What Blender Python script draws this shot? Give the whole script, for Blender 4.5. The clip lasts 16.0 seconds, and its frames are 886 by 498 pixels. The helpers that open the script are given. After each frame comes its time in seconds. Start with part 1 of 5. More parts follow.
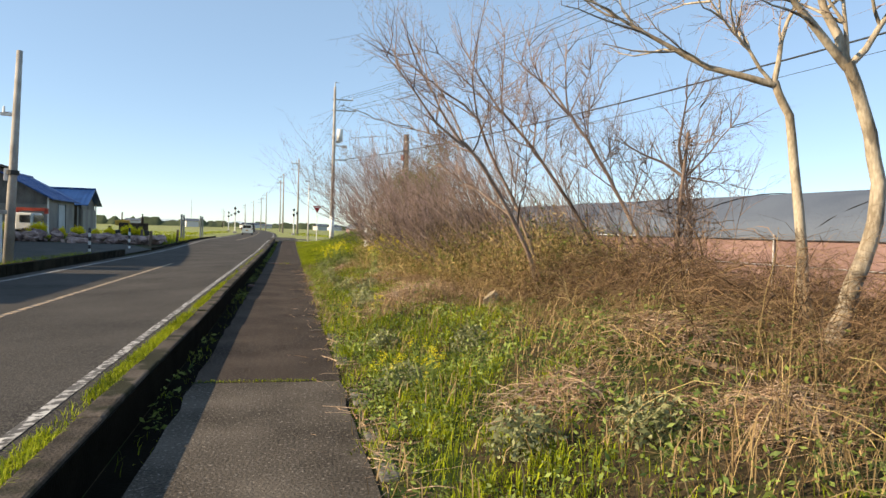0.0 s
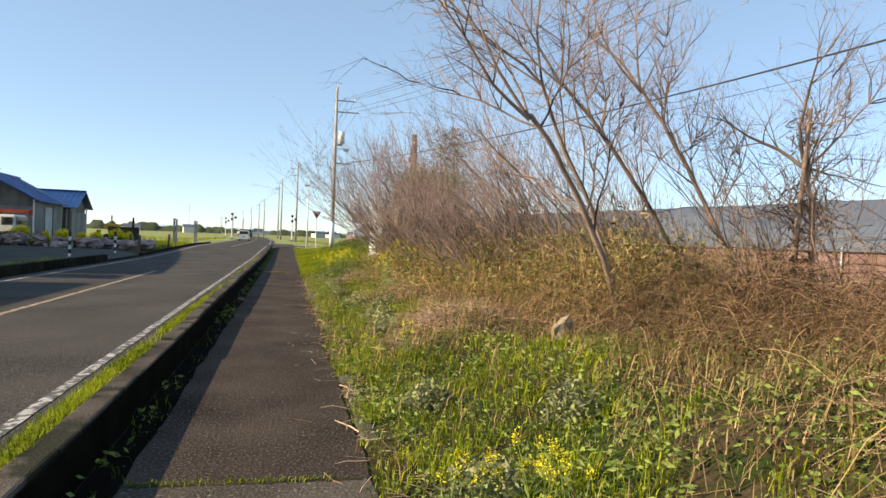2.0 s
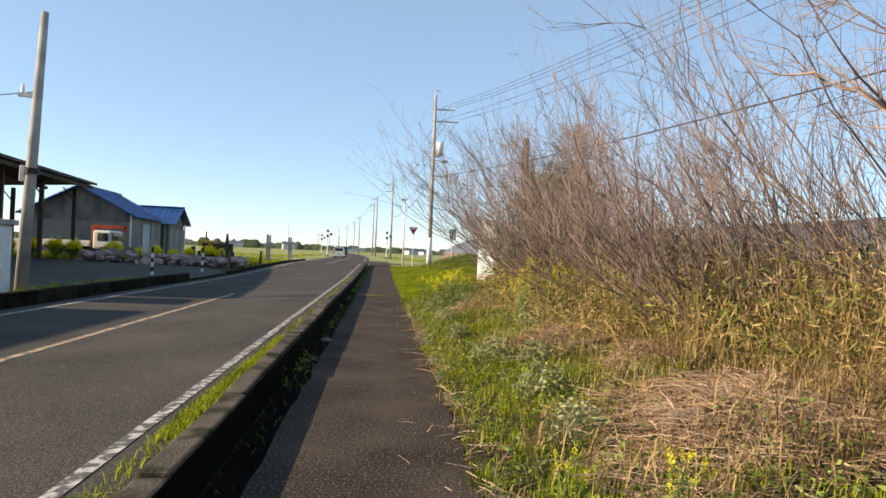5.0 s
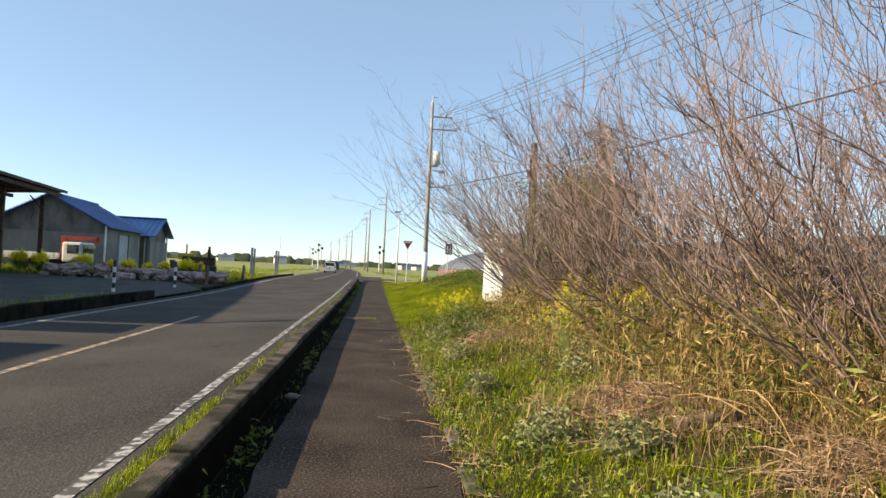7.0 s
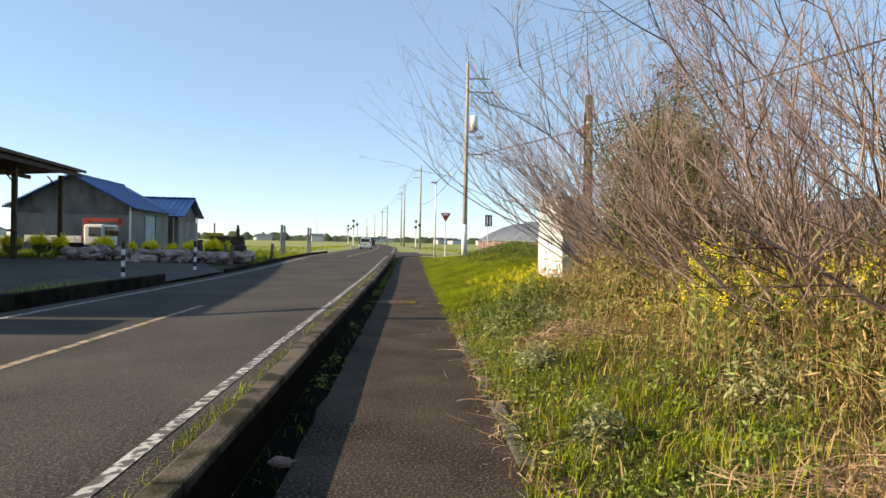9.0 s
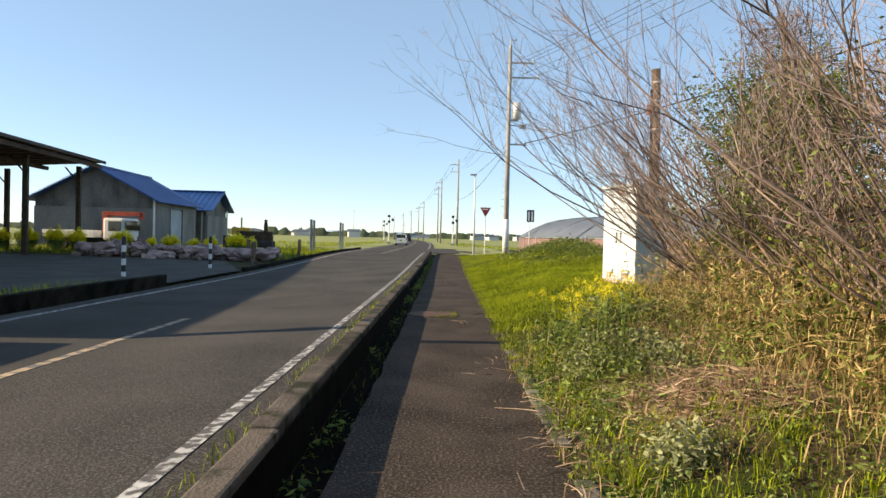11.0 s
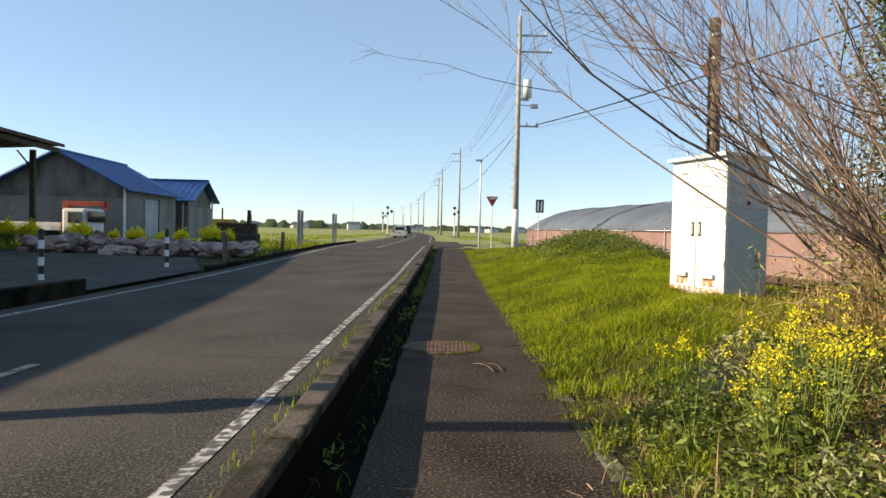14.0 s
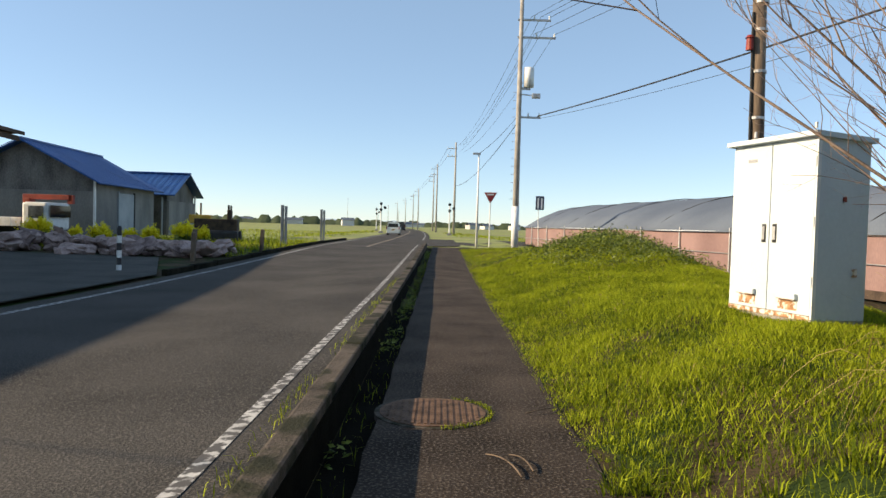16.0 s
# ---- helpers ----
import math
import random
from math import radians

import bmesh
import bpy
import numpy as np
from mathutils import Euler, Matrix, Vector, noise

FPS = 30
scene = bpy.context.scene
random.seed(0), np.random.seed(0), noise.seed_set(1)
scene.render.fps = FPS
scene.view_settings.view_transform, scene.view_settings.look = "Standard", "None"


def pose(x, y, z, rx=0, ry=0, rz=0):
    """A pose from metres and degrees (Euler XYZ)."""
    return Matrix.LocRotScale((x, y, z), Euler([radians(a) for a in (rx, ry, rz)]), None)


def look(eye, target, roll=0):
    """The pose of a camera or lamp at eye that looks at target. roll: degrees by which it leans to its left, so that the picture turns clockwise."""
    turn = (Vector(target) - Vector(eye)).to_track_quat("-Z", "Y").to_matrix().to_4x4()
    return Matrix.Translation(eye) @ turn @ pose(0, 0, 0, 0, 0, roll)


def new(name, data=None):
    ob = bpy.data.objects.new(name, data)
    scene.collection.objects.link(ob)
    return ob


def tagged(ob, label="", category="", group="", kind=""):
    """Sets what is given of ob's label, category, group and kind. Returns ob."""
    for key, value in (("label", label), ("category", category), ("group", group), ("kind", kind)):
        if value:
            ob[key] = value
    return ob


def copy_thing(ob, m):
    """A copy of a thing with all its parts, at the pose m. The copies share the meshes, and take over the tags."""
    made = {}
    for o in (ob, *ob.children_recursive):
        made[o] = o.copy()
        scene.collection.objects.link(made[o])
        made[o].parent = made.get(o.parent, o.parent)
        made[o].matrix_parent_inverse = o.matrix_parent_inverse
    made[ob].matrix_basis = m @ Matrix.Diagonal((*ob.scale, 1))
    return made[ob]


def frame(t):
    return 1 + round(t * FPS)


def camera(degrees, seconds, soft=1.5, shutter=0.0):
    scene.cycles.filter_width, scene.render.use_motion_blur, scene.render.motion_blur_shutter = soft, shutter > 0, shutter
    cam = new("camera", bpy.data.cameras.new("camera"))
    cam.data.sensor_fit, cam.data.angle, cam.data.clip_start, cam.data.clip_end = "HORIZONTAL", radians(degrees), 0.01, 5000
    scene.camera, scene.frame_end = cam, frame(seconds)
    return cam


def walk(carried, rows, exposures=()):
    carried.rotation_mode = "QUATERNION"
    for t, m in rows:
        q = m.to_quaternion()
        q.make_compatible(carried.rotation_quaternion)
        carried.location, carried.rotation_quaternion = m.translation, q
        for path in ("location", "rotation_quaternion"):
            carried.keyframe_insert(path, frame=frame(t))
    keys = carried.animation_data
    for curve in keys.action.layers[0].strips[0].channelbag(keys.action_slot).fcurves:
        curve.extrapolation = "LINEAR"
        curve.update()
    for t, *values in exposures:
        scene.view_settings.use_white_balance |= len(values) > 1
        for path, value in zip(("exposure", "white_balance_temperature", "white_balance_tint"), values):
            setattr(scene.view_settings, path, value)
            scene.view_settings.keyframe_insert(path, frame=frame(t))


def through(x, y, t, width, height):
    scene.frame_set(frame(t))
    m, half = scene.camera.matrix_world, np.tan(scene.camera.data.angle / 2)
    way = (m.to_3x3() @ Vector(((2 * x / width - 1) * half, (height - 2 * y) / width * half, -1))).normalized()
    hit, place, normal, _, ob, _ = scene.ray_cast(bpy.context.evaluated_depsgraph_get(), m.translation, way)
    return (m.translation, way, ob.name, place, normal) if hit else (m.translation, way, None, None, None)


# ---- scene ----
EXPOSURE = 0.0
cam = camera(64.5, 16.0)
# seconds, place in metres, yaw, pitch and roll in degrees
ROWS = [
    (0.0, 0.456, -0.871, 1.478, -12.38, -1.39, -1.64),
    (0.5, 0.511, -0.204, 1.460, -13.34, -1.37, -1.80),
    (1.0, 0.521, 0.454, 1.441, -13.72, -1.33, -1.82),
    (1.5, 0.509, 1.186, 1.433, -13.80, -0.69, -2.30),
    (2.0, 0.451, 1.942, 1.400, -12.54, -0.67, -2.28),
    (2.5, 0.425, 2.664, 1.393, -8.42, -0.85, -1.70),
    (3.0, 0.375, 3.438, 1.394, -5.60, -0.95, -1.48),
    (3.5, 0.345, 4.172, 1.389, -5.08, -0.78, -1.69),
    (4.0, 0.335, 4.874, 1.380, -4.90, -0.74, -2.04),
    (6.3, 0.345, 8.417, 1.419, -5.67, 2.06, -3.00),
    (6.5, 0.356, 8.743, 1.425, -5.75, 1.86, -3.10),
    (7.0, 0.341, 9.563, 1.412, -5.67, 1.70, -2.79),
    (7.5, 0.357, 10.325, 1.402, -5.46, 1.51, -1.88),
    (8.0, 0.335, 11.156, 1.395, -3.75, 1.24, -1.36),
    (8.5, 0.329, 11.948, 1.377, -3.55, 0.67, -1.40),
    (9.0, 0.318, 12.760, 1.366, -2.72, -0.54, -1.17),
    (9.2, 0.310, 13.090, 1.383, -2.39, -0.98, -1.07),
    (11.3, 0.248, 16.428, 1.381, 0.49, -0.93, -1.60),
    (11.5, 0.243, 16.737, 1.376, 0.41, -1.00, -1.93),
    (12.0, 0.218, 17.492, 1.372, 0.58, -1.03, -2.30),
    (12.5, 0.182, 18.243, 1.381, 0.24, -1.01, -1.93),
    (13.0, 0.148, 18.969, 1.366, 0.15, -1.12, -1.64),
    (13.5, 0.108, 19.686, 1.366, 0.12, -1.53, -1.41),
    (14.0, 0.068, 20.381, 1.367, 0.24, -1.56, -1.30),
    (14.5, 0.062, 21.050, 1.380, 0.12, -1.47, -0.82),
    (15.0, 0.060, 21.740, 1.396, 0.01, -1.75, -0.84),
    (15.5, 0.047, 22.436, 1.416, -0.12, -1.89, -1.28),
    (16.0, 0.052, 23.115, 1.439, -0.18, -1.83, -1.66),
]
walk(cam, [(t, pose(x, y, z, 90 + pitch, roll, yaw)) for t, x, y, z, yaw, pitch, roll in ROWS], [(0, EXPOSURE, 6850, 11), (11, EXPOSURE, 6850, 11), (16, EXPOSURE - 0.16, 6750, 11)])

# ---- light: low sun from beyond the road, clear sky ----
SUN_UP = 23.0
SUN_WAY = Vector((1.0, 0.075, -math.tan(radians(SUN_UP)))).normalized()
sun = new("sun", bpy.data.lights.new("sun", "SUN"))
sun.data.energy, sun.data.angle, sun.data.color = 9.6, radians(0.5), (1.0, 0.82, 0.57)
sun.matrix_world = look((-40, 0, 30), Vector((-40, 0, 30)) + SUN_WAY)
world = bpy.data.worlds.new("sky")
scene.world = world
world.use_nodes = True
sky = world.node_tree.nodes.new("ShaderNodeTexSky")
sky.sky_type, sky.sun_disc = "NISHITA", False
sky.sun_elevation, sky.sun_rotation = radians(SUN_UP), radians(-94)
sky.air_density, sky.dust_density, sky.ozone_density = 0.75, 0.05, 1.9
back = world.node_tree.nodes["Background"]
back.inputs[1].default_value = 0.2
haze = world.node_tree.nodes.new("ShaderNodeMixRGB")
haze.inputs[0].default_value, haze.inputs[2].default_value = 0.36, (2.75, 4.1, 5.5, 1)
world.node_tree.links.new(sky.outputs[0], haze.inputs[1])
world.node_tree.links.new(haze.outputs[0], back.inputs[0])


# ---- materials ----
def material(name, low, high, scale=4.0, rough=0.85, metal=0.0, bump=0.2, fine=60.0, spots=None, spot_scale=2.0, spot_at=0.6,
             per_object=0.0, per_island=0.0, through=0.0, stretch=(1, 1, 1), spec=0.35):
    """Two colours mixed by a broad and a fine noise, fine relief, and optional spots of a third colour."""
    m = bpy.data.materials.new(name)
    m.use_nodes = True
    t = m.node_tree
    n, link = t.nodes, t.links.new
    p = n["Principled BSDF"]
    co = n.new("ShaderNodeNewGeometry")
    mp = n.new("ShaderNodeMapping")
    mp.inputs["Scale"].default_value = stretch
    link(co.outputs["Position"], mp.inputs[0])
    broad, grain = n.new("ShaderNodeTexNoise"), n.new("ShaderNodeTexNoise")
    broad.inputs["Scale"].default_value, broad.inputs["Detail"].default_value = scale, 6
    grain.inputs["Scale"].default_value, grain.inputs["Detail"].default_value = fine, 4
    link(mp.outputs[0], broad.inputs[0]), link(mp.outputs[0], grain.inputs[0])
    add = n.new("ShaderNodeMath")
    add.operation = "MULTIPLY_ADD"
    link(grain.outputs[0], add.inputs[0])
    add.inputs[1].default_value = 0.55
    link(broad.outputs[0], add.inputs[2])
    fac = add.outputs[0]
    for amount, node, out in ((per_object, "ShaderNodeObjectInfo", "Random"), (per_island, "ShaderNodeNewGeometry", "Random Per Island")):
        if amount:
            info, more = n.new(node), n.new("ShaderNodeMath")
            more.operation = "MULTIPLY_ADD"
            link(info.outputs[out], more.inputs[0])
            more.inputs[1].default_value = amount
            link(fac, more.inputs[2])
            less = n.new("ShaderNodeMath")
            less.operation = "SUBTRACT"
            link(more.outputs[0], less.inputs[0])
            less.inputs[1].default_value = amount / 2
            fac = less.outputs[0]
    ramp = n.new("ShaderNodeValToRGB")
    ramp.color_ramp.elements[0].color, ramp.color_ramp.elements[1].color = (*low, 1), (*high, 1)
    ramp.color_ramp.elements[0].position, ramp.color_ramp.elements[1].position = 0.55, 0.98
    link(fac, ramp.inputs[0])
    colour = ramp.outputs[0]
    if spots:
        sn, sr, mix = n.new("ShaderNodeTexNoise"), n.new("ShaderNodeValToRGB"), n.new("ShaderNodeMixRGB")
        sn.inputs["Scale"].default_value, sn.inputs["Detail"].default_value = spot_scale, 8
        link(mp.outputs[0], sn.inputs[0]), link(sn.outputs[0], sr.inputs[0])
        sr.color_ramp.elements[0].position, sr.color_ramp.elements[1].position = spot_at - 0.04, spot_at + 0.05
        link(sr.outputs[0], mix.inputs[0]), link(colour, mix.inputs[1])
        mix.inputs[2].default_value = (*spots, 1)
        colour = mix.outputs[0]
    link(colour, p.inputs["Base Color"])
    p.inputs["Roughness"].default_value, p.inputs["Metallic"].default_value = rough, metal
    p.inputs["Specular IOR Level"].default_value = spec
    if bump:
        b = n.new("ShaderNodeBump")
        b.inputs["Strength"].default_value, b.inputs["Distance"].default_value = bump, 0.01
        link(grain.outputs[0], b.inputs["Height"]), link(b.outputs[0], p.inputs["Normal"])
    if through:
        tr, mx = n.new("ShaderNodeBsdfTranslucent"), n.new("ShaderNodeMixShader")
        link(colour, tr.inputs[0])
        mx.inputs[0].default_value = through
        link(p.outputs[0], mx.inputs[1]), link(tr.outputs[0], mx.inputs[2])
        link(mx.outputs[0], n["Material Output"].inputs[0])
    return m


ASPHALT = material("road_asphalt", (0.022, 0.02, 0.018), (0.066, 0.06, 0.054), 0.5, 0.92, bump=1.0, fine=60, spots=(0.1, 0.09, 0.079), spot_scale=60, spot_at=0.56, spec=0.15)
PATHWAY = material("path_asphalt", (0.016, 0.0115, 0.0085), (0.066, 0.051, 0.041), 1.1, 0.95, bump=1.0, fine=48, spots=(0.115, 0.094, 0.076), spot_scale=48, spot_at=0.58, spec=0.12)
YARD = material("yard_gravel", (0.022, 0.022, 0.019), (0.065, 0.061, 0.053), 0.8, 0.95, bump=0.8, fine=40)
PATHOLD = material("pale_worn_asphalt", (0.028, 0.023, 0.018), (0.135, 0.115, 0.094), 0.9, 0.95, bump=1.0, fine=48, spots=(0.2, 0.175, 0.15), spot_scale=36, spot_at=0.62, spec=0.12)
KERBSTONE = material("kerb_concrete", (0.04, 0.033, 0.026), (0.13, 0.107, 0.088), 2.5, 0.95, bump=0.8, fine=50, per_object=0.25, spots=(0.03, 0.03, 0.018), spot_scale=3, spot_at=0.54, spec=0.12)
# kerb concrete with the yard side's shade painted into its colour
SHADEKERB = material("shade_black_concrete", (0.006, 0.006, 0.004), (0.03, 0.027, 0.018), 3, 0.95, bump=0.8, fine=40, per_object=0.2, spec=0.05)
PALESTONE = material("pale_stone", (0.2, 0.165, 0.115), (0.44, 0.37, 0.26), 5, 0.9, bump=0.6, fine=25)
LINE_WHITE = material("worn_white_paint", (0.3, 0.29, 0.28), (0.5, 0.49, 0.47), 3, 0.8, bump=0.3, fine=50, spots=(0.075, 0.07, 0.066), spot_scale=13, spot_at=0.475)
LINE_YELLOW = material("worn_yellow_paint", (0.34, 0.24, 0.14), (0.44, 0.33, 0.21), 3, 0.8, bump=0.3, fine=50, spots=(0.13, 0.12, 0.11), spot_scale=5, spot_at=0.5)
EARTH = material("earth_with_grass_roots", (0.02, 0.015, 0.008), (0.085, 0.064, 0.036), 1.3, 1.0, bump=0.9, fine=30, spots=(0.026, 0.042, 0.01), spot_scale=1.2, spot_at=0.52, spec=0.1)
FIELD = material("far_fields", (0.11, 0.14, 0.035), (0.3, 0.32, 0.09), 0.12, 1.0, bump=0.0, fine=2, spots=(0.2, 0.16, 0.09), spot_scale=0.03, spot_at=0.58, stretch=(0.25, 1.6, 1))
GRASS = material("green_grass", (0.075, 0.11, 0.004), (0.36, 0.41, 0.018), 0.9, 0.7, bump=0, per_island=0.6, through=0.35, spec=0.15)
DRYGRASS = material("dry_grass", (0.13, 0.082, 0.036), (0.48, 0.34, 0.165), 1.2, 0.8, bump=0, per_island=0.6, through=0.25)
WEED = material("broad_weed_leaves", (0.06, 0.1, 0.015), (0.28, 0.35, 0.08), 2, 0.6, bump=0, per_island=0.5, through=0.3)
SAGE = material("grey_green_weed_leaves", (0.1, 0.115, 0.045), (0.36, 0.37, 0.19), 2, 0.7, bump=0, per_island=0.5, through=0.25)
PETAL = material("yellow_petals", (0.74, 0.6, 0.01), (0.88, 0.8, 0.03), 3, 0.6, bump=0, per_island=0.4, through=0.3)
BARK = material("pale_bark", (0.2, 0.16, 0.11), (0.5, 0.43, 0.33), 5, 0.9, bump=0.6, fine=40, stretch=(1, 1, 0.35), per_object=0.2, spots=(0.15, 0.125, 0.095), spot_scale=7, spot_at=0.57)
STEM = material("shrub_stems", (0.058, 0.041, 0.034), (0.36, 0.265, 0.208), 3, 0.85, bump=0.4, fine=50, per_object=0.35, per_island=0.5, spec=0.15)
TWIG = material("purple_grey_twigs", (0.095, 0.07, 0.066), (0.39, 0.3, 0.285), 3, 0.85, bump=0, per_object=0.3, per_island=0.6, spec=0.15)
CLIMBER = material("climber_leaves", (0.028, 0.048, 0.006), (0.19, 0.235, 0.035), 2, 0.5, bump=0, per_island=0.6, through=0.25)
REED = material("withered_reed", (0.12, 0.08, 0.028), (0.54, 0.4, 0.18), 1.2, 0.8, bump=0, per_island=0.8, through=0.25, spec=0.15)
VINE = material("dry_vines", (0.05, 0.03, 0.016), (0.25, 0.16, 0.09), 3, 0.9, bump=0, per_island=0.6, spec=0.1)
CABINET = material("cream_painted_steel", (0.46, 0.52, 0.55), (0.54, 0.6, 0.63), 1.2, 0.45, bump=0.04, fine=20)
RUST = material("rust_stains", (0.16, 0.06, 0.02), (0.5, 0.3, 0.16), 9, 0.9, bump=0.3, fine=60, spots=(0.66, 0.62, 0.55), spot_scale=16, spot_at=0.53)
STEEL = material("galvanised_steel", (0.3, 0.3, 0.3), (0.5, 0.5, 0.5), 4, 0.5, 0.6, bump=0.05)
WHITE = material("white_paint", (0.6, 0.6, 0.58), (0.8, 0.8, 0.78), 4, 0.5, bump=0.05)
CONCRETE = material("pole_concrete", (0.22, 0.2, 0.18), (0.42, 0.39, 0.35), 2, 0.9, bump=0.3, fine=40)
DARK = material("black_rubber", (0.01, 0.01, 0.01), (0.03, 0.03, 0.03), 5, 0.6, bump=0.05)
WOOD = material("weathered_timber", (0.06, 0.042, 0.03), (0.2, 0.145, 0.1), 4, 0.9, bump=0.5, fine=30, stretch=(1, 1, 0.12))
RUSTROOF = material("rusty_roof_sheet", (0.025, 0.017, 0.012), (0.1, 0.068, 0.05), 1.5, 0.8, bump=0.3, fine=20)
BLUEROOF = material("blue_roof_sheet", (0.008, 0.045, 0.17), (0.02, 0.085, 0.27), 0.7, 0.5, bump=0.05, per_object=0.2)
SHEDWALL = material("weathered_shed_wall", (0.05, 0.048, 0.045), (0.2, 0.19, 0.175), 0.9, 0.9, bump=0.3, fine=20, stretch=(1, 1, 0.5))
SHEDPALE = material("pale_shed_wall", (0.13, 0.126, 0.118), (0.25, 0.24, 0.22), 0.8, 0.9, bump=0.2, fine=20, stretch=(1, 1, 0.4))
DOORGREY = material("grey_shutter", (0.24, 0.27, 0.29), (0.38, 0.41, 0.43), 1, 0.6, bump=0.1)
PINKNET = material("pink_net_wall", (0.17, 0.105, 0.1), (0.27, 0.175, 0.165), 0.6, 0.9, bump=0.3, fine=25, stretch=(1, 1, 0.4))
GREYNET = material("grey_shade_cloth", (0.082, 0.1, 0.135), (0.125, 0.148, 0.185), 0.3, 0.85, bump=0.2, fine=20, spec=0.15)
ROCK = material("pinkish_rock", (0.16, 0.11, 0.1), (0.42, 0.31, 0.28), 2.5, 0.9, bump=0.6, fine=15, per_object=0.4)
RED = material("red_paint", (0.16, 0.018, 0.012), (0.28, 0.035, 0.02), 3, 0.5, bump=0.05)
BLACK = material("black_paint", (0.012, 0.012, 0.014), (0.04, 0.04, 0.045), 3, 0.4, bump=0.03)
YELLOWPAINT = material("yellow_paint", (0.45, 0.25, 0.03), (0.6, 0.4, 0.06), 3, 0.6, bump=0.1)
BROWNSTEEL = material("brown_machine_steel", (0.02, 0.014, 0.009), (0.085, 0.055, 0.03), 4, 0.8, bump=0.3)
GLASS = material("dark_glass", (0.01, 0.012, 0.015), (0.02, 0.022, 0.026), 2, 0.08, bump=0, spec=0.6)
CARWHITE = material("cream_car_paint", (0.62, 0.62, 0.55), (0.72, 0.72, 0.65), 1, 0.25, bump=0)
IRON = material("rusty_cast_iron", (0.06, 0.034, 0.02), (0.19, 0.11, 0.068), 8, 0.85, 0.1, bump=0.4, fine=60)
BLUESIGN = material("dark_blue_sign", (0.02, 0.03, 0.06), (0.04, 0.05, 0.09), 3, 0.4, bump=0)
SIGNRED = material("faded_sign_red", (0.22, 0.02, 0.02), (0.3, 0.04, 0.035), 3, 0.5, bump=0)
FARTREE = material("far_tree_green", (0.025, 0.04, 0.02), (0.07, 0.09, 0.04), 0.1, 1.0, bump=0)
FARWALL = material("far_house_wall", (0.4, 0.4, 0.4), (0.65, 0.64, 0.62), 0.05, 0.9, bump=0, per_object=0.4)
# distance haze is painted into the hills' pale blue
HILL = material("far_haze_blue_hills", (0.42, 0.52, 0.6), (0.48, 0.57, 0.64), 0.002, 1.0, bump=0)
# near black: the kerb's shade is put into this colour
SHADEDARK = material("shade_darkened_black", (0.003, 0.003, 0.002), (0.011, 0.01, 0.007), 3, 0.95, bump=0.8, fine=40, spec=0.03)
EDGING = material("old_edging_concrete", (0.06, 0.055, 0.045), (0.2, 0.185, 0.16), 5, 0.95, bump=0.6, fine=50, per_object=0.4, spots=(0.05, 0.06, 0.02), spot_scale=6, spot_at=0.5)
STRAW = material("straw_litter", (0.2, 0.12, 0.07), (0.5, 0.36, 0.24), 4, 0.9, bump=0, per_island=0.6)


# ---- building blocks ----
rng = np.random.default_rng(7)


def obj(name, data, mat, parent=None, label=""):
    ob = new(name, data)
    if mat:
        data.materials.append(mat)
    if parent:
        ob.parent = parent
    if label:
        tagged(ob, label)
    return ob


def part(name, bm, mat, parent=None, label="", smooth=False):
    me = bpy.data.meshes.new(name)
    bm.to_mesh(me)
    bm.free()
    if smooth:
        me.polygons.foreach_set("use_smooth", [True] * len(me.polygons))
    return obj(name, me, mat, parent, label)


def raw(name, verts, faces, mat, parent=None, label="", smooth=False):
    """A mesh from arrays: verts n x 3, faces m x 3 or m x 4."""
    verts, faces = np.asarray(verts, np.float32), np.asarray(faces, np.int32)
    k = faces.shape[1]
    me = bpy.data.meshes.new(name)
    me.vertices.add(len(verts)), me.loops.add(faces.size), me.polygons.add(len(faces))
    me.vertices.foreach_set("co", verts.ravel())
    me.loops.foreach_set("vertex_index", faces.ravel())
    me.polygons.foreach_set("loop_start", np.arange(0, faces.size, k))
    me.polygons.foreach_set("loop_total", np.full(len(faces), k))
    if smooth:
        me.polygons.foreach_set("use_smooth", np.ones(len(faces), bool))
    me.update()
    return obj(name, me, mat, parent, label)


def thing(name, m, label, category, group=""):
    """An empty at a thing's base, to hold its parts."""
    e = new(name)
    e.matrix_world = m
    e.empty_display_size = 0.1
    return tagged(e, label, category, group)


def box(bm, x0, x1, y0, y1, z0, z1, bevel=0.0):
    made = bmesh.ops.create_cube(bm, size=1, matrix=Matrix.Translation(((x0 + x1) / 2, (y0 + y1) / 2, (z0 + z1) / 2)) @ Matrix.Diagonal((x1 - x0, y1 - y0, z1 - z0, 1)))
    if bevel:
        edges = {e for v in made["verts"] for e in v.link_edges}
        bmesh.ops.bevel(bm, geom=list(edges), offset=bevel, segments=2, affect="EDGES", profile=0.6)
    return bm


def boxed(*a, **k):
    return box(bmesh.new(), *a, **k)


def rod(bm, a, b, r0, r1=None, n=10):
    a, b = Vector(a), Vector(b)
    bmesh.ops.create_cone(bm, cap_ends=True, segments=n, radius1=r0, radius2=r0 if r1 is None else r1, depth=(b - a).length,
                          matrix=Matrix.Translation((a + b) / 2) @ (b - a).to_track_quat("Z", "Y").to_matrix().to_4x4())
    return bm


def rodded(*a, **k):
    return rod(bmesh.new(), *a, **k)


